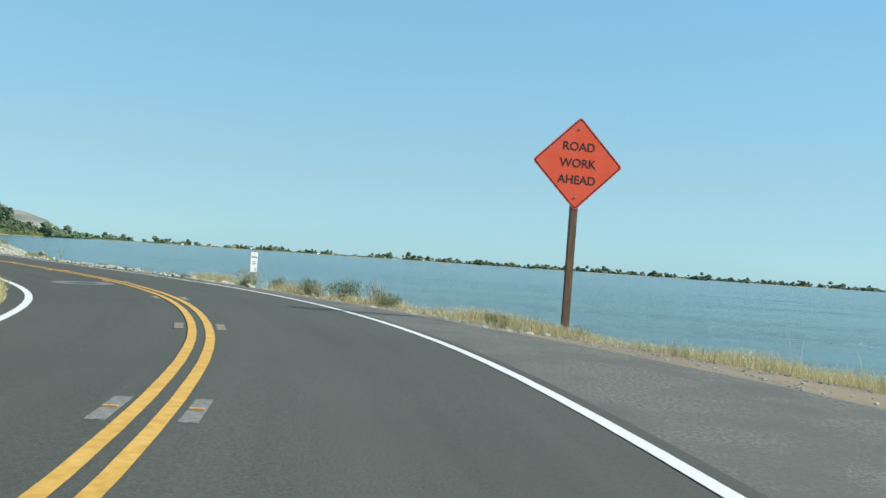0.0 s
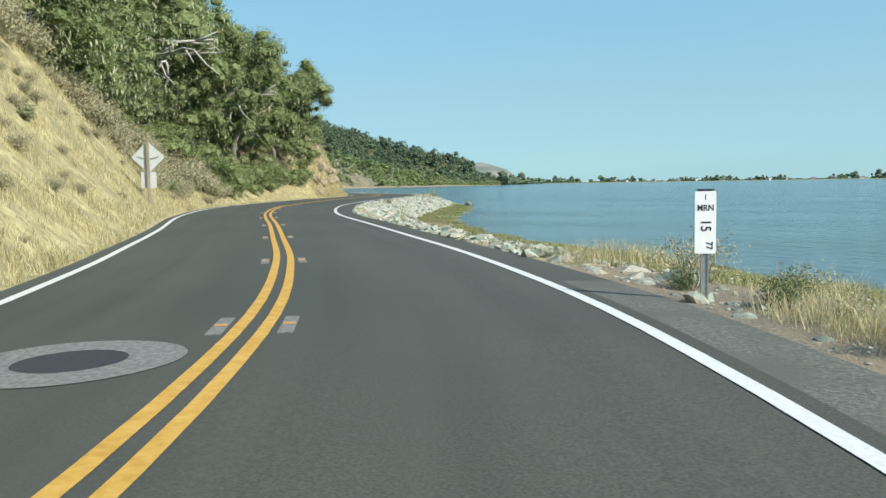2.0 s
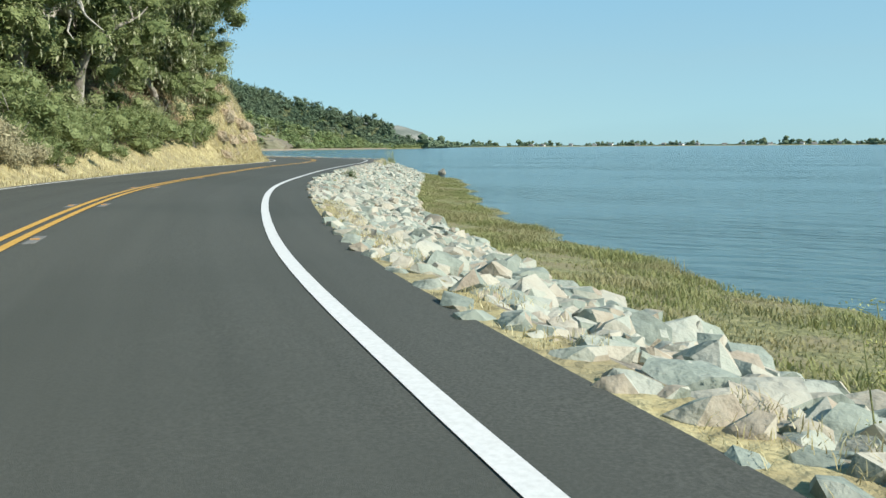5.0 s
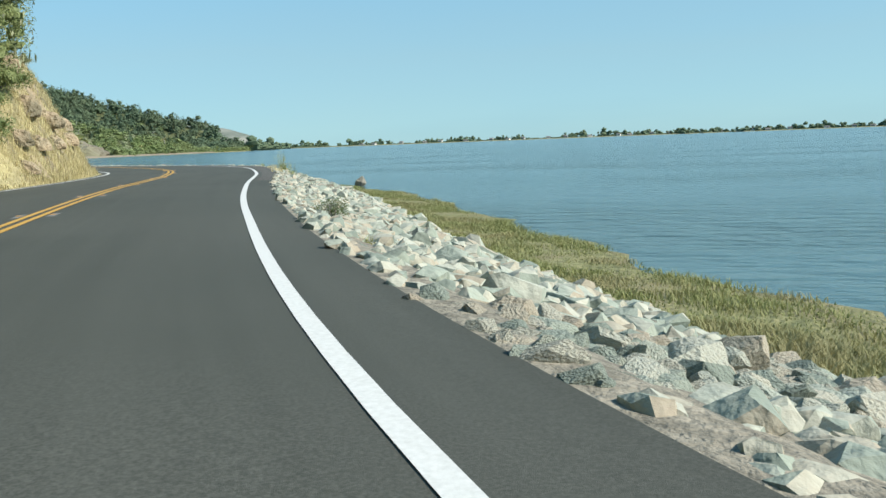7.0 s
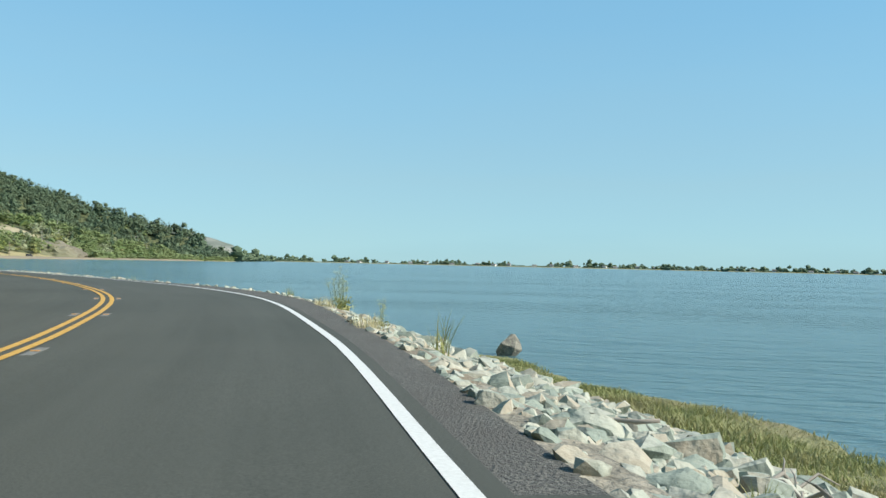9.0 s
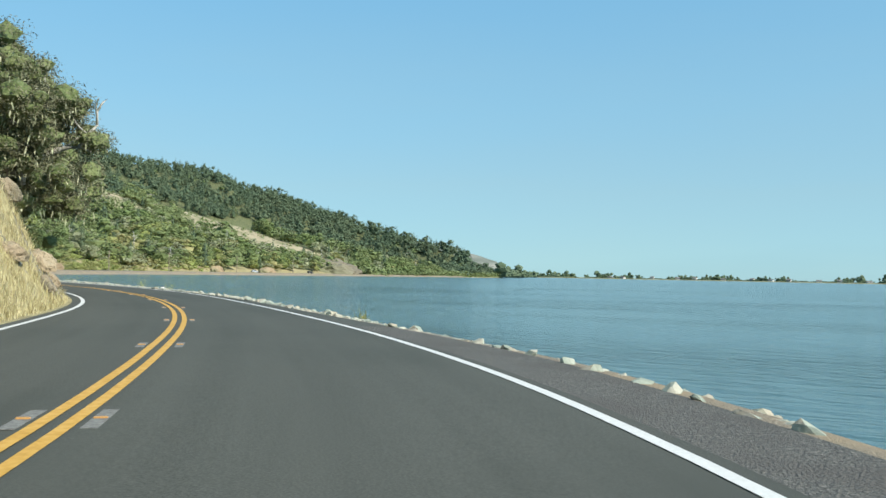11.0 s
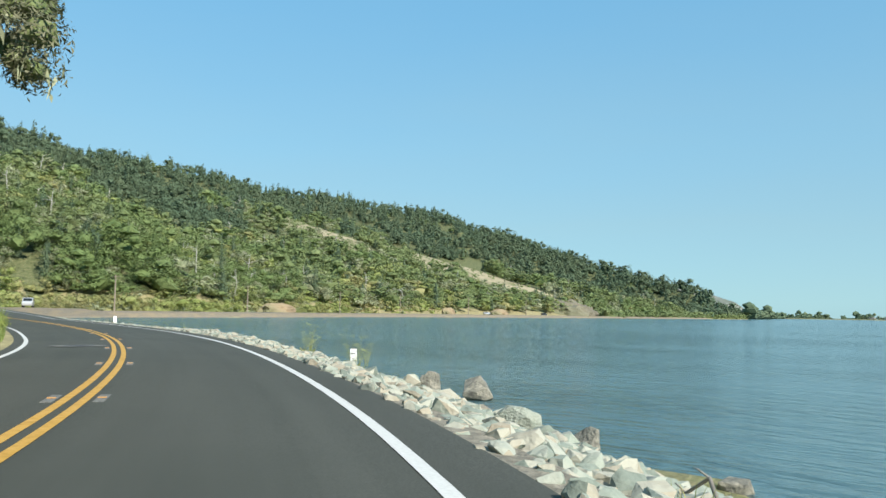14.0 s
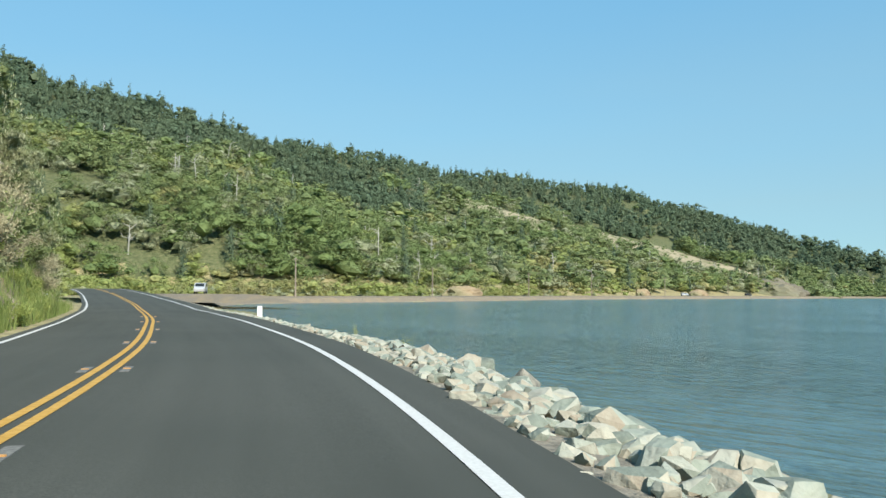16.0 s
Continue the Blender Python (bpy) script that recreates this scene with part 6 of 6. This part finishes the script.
woods("crest_shrubs", open_grass & (pick < 0.35), "low", 200, M_FAROAK, 1.2, 4.5, 1.3, "scattered shrubs on the open grass crest", 220, 71)
# bare grey trees standing among the oaks
snag_pieces = []
for i_ in np.flatnonzero(oaks_m & (pick > 0.86) & (pick < 0.89) & (crun < 190))[:110]:
    b_ = np.array([cand_x[i_], cand_y[i_], cz[i_]])
    h_ = r.uniform(8, 14)
    top = b_ + np.array([r.normal() * 0.8, r.normal() * 0.8, h_])
    snag_pieces.append(tube_arrays([b_, b_ * 0.5 + top * 0.5 + r.normal(size=3) * 0.3, top], [0.26, 0.2, 0.07], 4))
    for _ in range(7):
        f_ = r.uniform(0.35, 0.95)
        q_ = b_ * (1 - f_) + top * f_
        e_ = q_ + np.array([r.normal() * 1.7, r.normal() * 1.7, r.uniform(0.4, 2.2)])
        snag_pieces.append(tube_arrays([q_, (q_ + e_) / 2 + r.normal(size=3) * 0.25, e_], [0.13, 0.10, 0.04], 4))
sv_, sf_ = join_arrays(snag_pieces)
tagged(solid("bare_trees", sv_, sf_, M_PALEBARK), "bare pale grey trees among the oak woods", "trees", kind="stuff")
# willow scrub on the flat
wx, wy = r.uniform(-420, -190, 9000), r.uniform(110, 460, 9000)
wd, wr, wz = far_height(wx, wy)
wm = (wd > 17) & (wr < 16) & ~((wy < 176) & (wx > -262)) & ~((wd < 42) & (wy < 215) & (wx > -275))
cand_x, cand_y, cz = np.concatenate([cand_x, wx]), np.concatenate([cand_y, wy]), np.concatenate([cz, wz])
off0 = len(crun)
mask = np.zeros(len(cand_x), bool)
mask[off0:] = wm
woods("willow_scrub", mask, "low", 420, M_FARBRIGHT, 3.0, 6.5, 1.5, "yellow-green willow scrub on the marsh flat", 520, 65)
mask2 = np.zeros(len(cand_x), bool)
mask2[off0:] = wm & (r.random(len(wm)) < 0.3)
woods("dry_scrub", mask2, "low", 330, M_FARGREY, 2.0, 4.0, 1.6, "olive scrub along the far road", 250, 66)
# green scrub at the foot of the hill where the far shore ends, and the wooded neck beyond
nx_, ny_ = [], []
for k in range(900):
    t_ = r.random()
    i_ = int(np.interp(t_, [0, 1], [np.argmin(abs(FAR[:, 1] - 640)), np.argmin(abs(FAR[:, 1] - 1000))]))
    o_ = r.uniform(4, 22)
    tn = FAR[min(i_ + 1, len(FAR) - 1)] - FAR[i_ - 1]
    tn /= np.linalg.norm(tn)
    nx_.append(FAR[i_, 0] - tn[1] * o_)
    ny_.append(FAR[i_, 1] + tn[0] * o_)
sx_, sy_ = np.array(nx_), np.array(ny_)
base_n = len(cand_x)
cand_x, cand_y = np.concatenate([cand_x, sx_]), np.concatenate([cand_y, sy_])
cz = np.concatenate([cz, far_height(sx_, sy_)[2]])
mask3 = np.zeros(len(cand_x), bool)
mask3[base_n:] = True
woods("shore_scrub", mask3, "low", 300, M_FAROAK, 4.0, 8.0, 1.6, "green scrub along the far shoreline", 600, 67)

# dark rounded trees where the back ridge runs down to the water
hx, hy = r.uniform(-760, -445, 1500), r.uniform(860, 1045, 1500)
hd, hr, hz = far_height(hx, hy)
hk = (hd > 8) & (ridges(hx, hy)[2] < 14)
base_n = len(cand_x)
cand_x, cand_y, cz = np.concatenate([cand_x, hx]), np.concatenate([cand_y, hy]), np.concatenate([cz, hz])
mask4 = np.zeros(len(cand_x), bool)
mask4[base_n:] = hk
woods("headland_trees", mask4, "round", 500, M_FARCONIFER, 10, 19, 1.0, "dark rounded trees at the foot of the back ridge", 500, 72)

# trees and houses of the spit
neck_t = r.random(150)
tx = np.concatenate([r.uniform(-1000, 1480, 620), np.interp(neck_t, [0, 1], [-478, -900])])
ty = np.concatenate([2150 + r.uniform(0, 90, 620), np.interp(neck_t, [0, 1], [1010, 2160])])
clus = bumps(tx, ty * 0, 0.035, 71, 3)
keep_t = (clus > -0.5) | (np.arange(len(tx)) >= 620)
tx, ty = tx[keep_t], ty[keep_t]
hh = (4 + 11 * r.random(len(tx)) ** 2.2) * (1 + 0.5 * (r.random(len(tx)) < 0.12))
spit_pieces = []
for k in range(4):
    v, f = tree_proto(16, "dome", 81 + k, False)
    q_ = slice(k, None, 4)
    wd_ = hh[q_] * r.uniform(0.9, 1.6, len(hh[q_]))
    spit_pieces.append(scatter_merge(v, f, np.column_stack([tx[q_], ty[q_], 0.2 + 0 * wd_]), r.uniform(0, 6.283, len(wd_)), np.column_stack([wd_, wd_, hh[q_] * 1.15])))
# low scrub between them
bx = r.uniform(-1000, 1480, 900)
bh = r.uniform(2.0, 4.2, 900)
v, f = tree_proto(10, "dome", 91, False)
spit_pieces.append(scatter_merge(v, f, np.column_stack([bx, 2146 + 0.05 * bx + r.uniform(6, 60, 900), 0.2 + 0 * bx]), r.uniform(0, 6.283, 900), np.column_stack([bh * 2.6, bh * 2.6, bh])))
v2, f2 = merged(spit_pieces)
tagged(solid("spit_trees", v2, f2, M_FARCONIFER), "dark windswept trees along the spit", "trees", kind="stuff")


def house(seed, w, dp, h_):
    r = random.Random(seed)
    ob = new("beach_house")
    bm = box_bm(w, dp, h_, (0, 0, h_ / 2))
    part("wall", bm, M_HOUSE, ob, "pale painted walls")
    rv = [(-w / 2 - 0.4, -dp / 2 - 0.4, h_), (w / 2 + 0.4, -dp / 2 - 0.4, h_), (w / 2 + 0.4, dp / 2 + 0.4, h_), (-w / 2 - 0.4, dp / 2 + 0.4, h_), (-w / 2 - 0.4, 0, h_ + 2.2), (w / 2 + 0.4, 0, h_ + 2.2)]
    solid("roof", rv, [(0, 1, 5, 4), (2, 3, 4, 5), (0, 4, 3), (1, 2, 5), (3, 2, 1, 0)], M_ROOF, ob, "dark pitched roof")
    for k in range(3):
        part("window", box_bm(1.6, 0.08, 1.5, (-w / 3 + k * w / 3, -dp / 2 - 0.03, h_ * 0.55)), M_GLASSDARK, ob, "dark window")
    return tagged(ob, "pale beach house with a dark roof on the spit", "house", group="beach houses")


HOUSES = [house(1, 11, 9, 2.8), house(2, 9, 8, 4.2)]
for k in range(34):
    x_ = -640 + k * 52 + r.uniform(-22, 22)
    copy_thing(HOUSES[k % 2], pose(x_, 2140 + 22 * math.sin(x_ * 0.011) + r.uniform(0, 8) + 0.05 * x_, 0.5, 0, 0, r.uniform(-25, 25)))
HOUSES[0].matrix_basis = pose(-700, 2150, 0.3)
HOUSES[1].matrix_basis = pose(1040, 2220, 0.3)


# ---- far shore things ----
def utility_pole(x, y, z, h_):
    ob = new("utility_pole")
    v, f = tube_arrays([(0, 0, -0.5), (0, 0, h_ * 0.5), (0, 0, h_)], [0.19, 0.16, 0.13], 8)
    solid("shaft", v, f, M_POLE, ob, "weathered wooden shaft")
    part("crossarm", box_bm(1.8, 0.1, 0.12, (0, 0.12, h_ - 0.5)), M_POLE, ob, "short crossarm")
    ob.matrix_basis = pose(x, y, z, 0, 0, 30)
    return tagged(ob, "weathered wooden utility pole beside the far shore road", "utility pole", group="utility poles")


for x_, y_, h_ in ((-266, 209, 8.5), (-291, 261, 8), (-318, 318, 8), (-355, 383, 9), (-374, 450, 9), (-391, 520, 9), (-409, 600, 9), (-414, 612, 8)):
    utility_pole(x_ - 3.5, y_, 0.2, h_)


def parked_van(x, y, z, turn, paint, label):
    ob = new("parked_van")
    prof = [(-2.3, 0.35), (2.25, 0.35), (2.35, 0.8), (2.2, 1.05), (1.45, 1.2), (0.85, 1.85), (-1.9, 1.9), (-2.3, 1.2)]
    bm = bmesh.new()
    a = [bm.verts.new((px_, -0.9, pz_)) for px_, pz_ in prof]
    b = [bm.verts.new((px_, 0.9, pz_)) for px_, pz_ in prof]
    bm.faces.new(a)
    bm.faces.new(b[::-1])
    for i in range(len(prof)):
        j = (i + 1) % len(prof)
        bm.faces.new((a[j], a[i], b[i], b[j]))
    bmesh.ops.recalc_face_normals(bm, faces=bm.faces[:])
    bmesh.ops.bevel(bm, geom=bm.edges[:], offset=0.06, segments=2, affect="EDGES")
    part("body", bm, paint, ob, "painted body")
    for sgn in (-1, 1):
        part("side_window", box_bm(2.2, 0.03, 0.5, (-0.5, sgn * 0.905, 1.5), 0.01), M_GLASSDARK, ob, "dark glass")
        for wx_ in (-1.45, 1.45):
            w = new("wheel")
            w.parent = ob
            bm = bmesh.new()
            bmesh.ops.create_cone(bm, cap_ends=True, segments=18, radius1=0.34, radius2=0.34, depth=0.22, matrix=pose(wx_, sgn * 0.82, 0.34, 90))
            part("tyre", bm, M_RUBBER, w, "black tyre")
            bm = bmesh.new()
            bmesh.ops.create_cone(bm, cap_ends=True, segments=14, radius1=0.2, radius2=0.2, depth=0.235, matrix=pose(wx_, sgn * 0.82, 0.34, 90))
            part("rim", bm, M_STEEL, w, "metal rim")
    part("windscreen", box_bm(0.03, 1.5, 0.7, (1.2, 0, 1.5), 0.01, pose(0, 0, 0, 0, -42, 0)), M_GLASSDARK, ob, "dark glass")
    ob.matrix_basis = pose(x, y, z, 0, 0, turn)
    ob.scale = (0.85, 0.85, 0.85)
    return tagged(ob, label, "van")


lay_v = [(-223.7, 173.3, 0.86)]
for k in range(28):
    a = 2 * math.pi * k / 28
    w = 1 + 0.12 * math.sin(3 * a + 1) + 0.06 * math.sin(7 * a)
    for rx_, ry_, z_ in ((10.0, 4.6, 0.80), (17.0, 8.0, -0.35)):
        lx, ly = rx_ * w * math.cos(a), ry_ * w * math.sin(a)
        lay_v.append((-223.7 + lx * 0.95 - ly * 0.31, 173.3 + lx * 0.31 + ly * 0.95, z_))
lay_f = []
for k in range(28):
    a, b = 1 + 2 * k, 1 + 2 * ((k + 1) % 28)
    lay_f += [(0, a, b), (a, a + 1, b + 1, b)]
tagged(solid("dirt_lay_by", lay_v, lay_f, M_GRAVEL, smooth=True), "raised lay-by of pale dirt beside the road", "lay-by", kind="structure")
parked_van(-223.7, 173.3, 0.86, -25, M_CARPAINT, "silver van parked on the dirt beside the marsh")
parked_van(-384, 472, 0.33, 75, M_CARPAINT, "silver van parked beside the far shore road")
parked_van(-400, 545, 0.33, 75, M_DARKPAINT, "dark van parked beside the far shore road")


# a bare rock cut at the far shore
def rock_cut(x, y, z, sx, sy, sz, turn, seed, label, mat=M_EARTHCUT):
    bm = bmesh.new()
    bmesh.ops.create_icosphere(bm, subdivisions=4, radius=1)
    for v in bm.verts:
        n_ = noise.fractal(v.co * 1.7 + Vector((seed, 0, 0)), 0.9, 2.1, 5)
        v.co *= 1 + 0.22 * n_
        if v.co.z < -0.2:
            v.co.z = -0.2
    me = bpy.data.meshes.new("rock_outcrop")
    bm.to_mesh(me)
    bm.free()
    me.materials.append(mat)
    ob = new("rock_outcrop", me)
    ob.matrix_basis = Matrix.LocRotScale((x, y, z), Euler((0, 0, turn)), (sx, sy, sz))
    return tagged(ob, label, "rock outcrop", group="rock cuts")


rock_cut(-428, 606, 0, 20, 26, 11, 0.2, 1, "bare grey-brown rock dome beside the far shore road", M_FARROCK)
rock_cut(-316, 287, 0, 4, 11, 3.6, 0.45, 2, "bare ochre earth cut beside the far shore road")
rock_cut(-377, 434, 0, 3, 6, 3.4, 0.3, 3, "bare ochre earth cut beside the far shore road")
rock_cut(-392, 492, 0, 4, 9, 3.4, 0.25, 4, "bare ochre earth cut beside the far shore road")


# rock ribs of the banks above the road
for k, (s_, d_, sz) in enumerate(((141.0, 0.9, 0.9), (143.5, 1.2, 1.2), (146.0, 0.9, 1.0), (145.0, 2.4, 1.3), (149.4, 2.8, 0.9), (138.5, 1.6, 1.0), (99.2, 1.0, 0.9), (100.6, 1.6, 1.2), (102.4, 1.3, 1.1), (104.0, 2.0, 1.5), (106.0, 1.4, 1.1), (108.2, 2.0, 1.4), (110.6, 1.5, 1.2), (113.0, 1.9, 1.3), (101.6, 2.8, 1.3), (105.2, 3.2, 1.6))):
    p = at(s_, left_lane(s_) + 0.35 + d_)
    z_ = float(near_height(np.array([p[0]]), np.array([p[1]]))[2][0])
    rock_cut(p[0], p[1], z_ - 0.25 * sz, sz * 0.45, sz * 0.6, sz * 0.5, s_ * 1.7, 20 + k, "crumbling tan rock rib in the bank above the road", M_CLIFF)
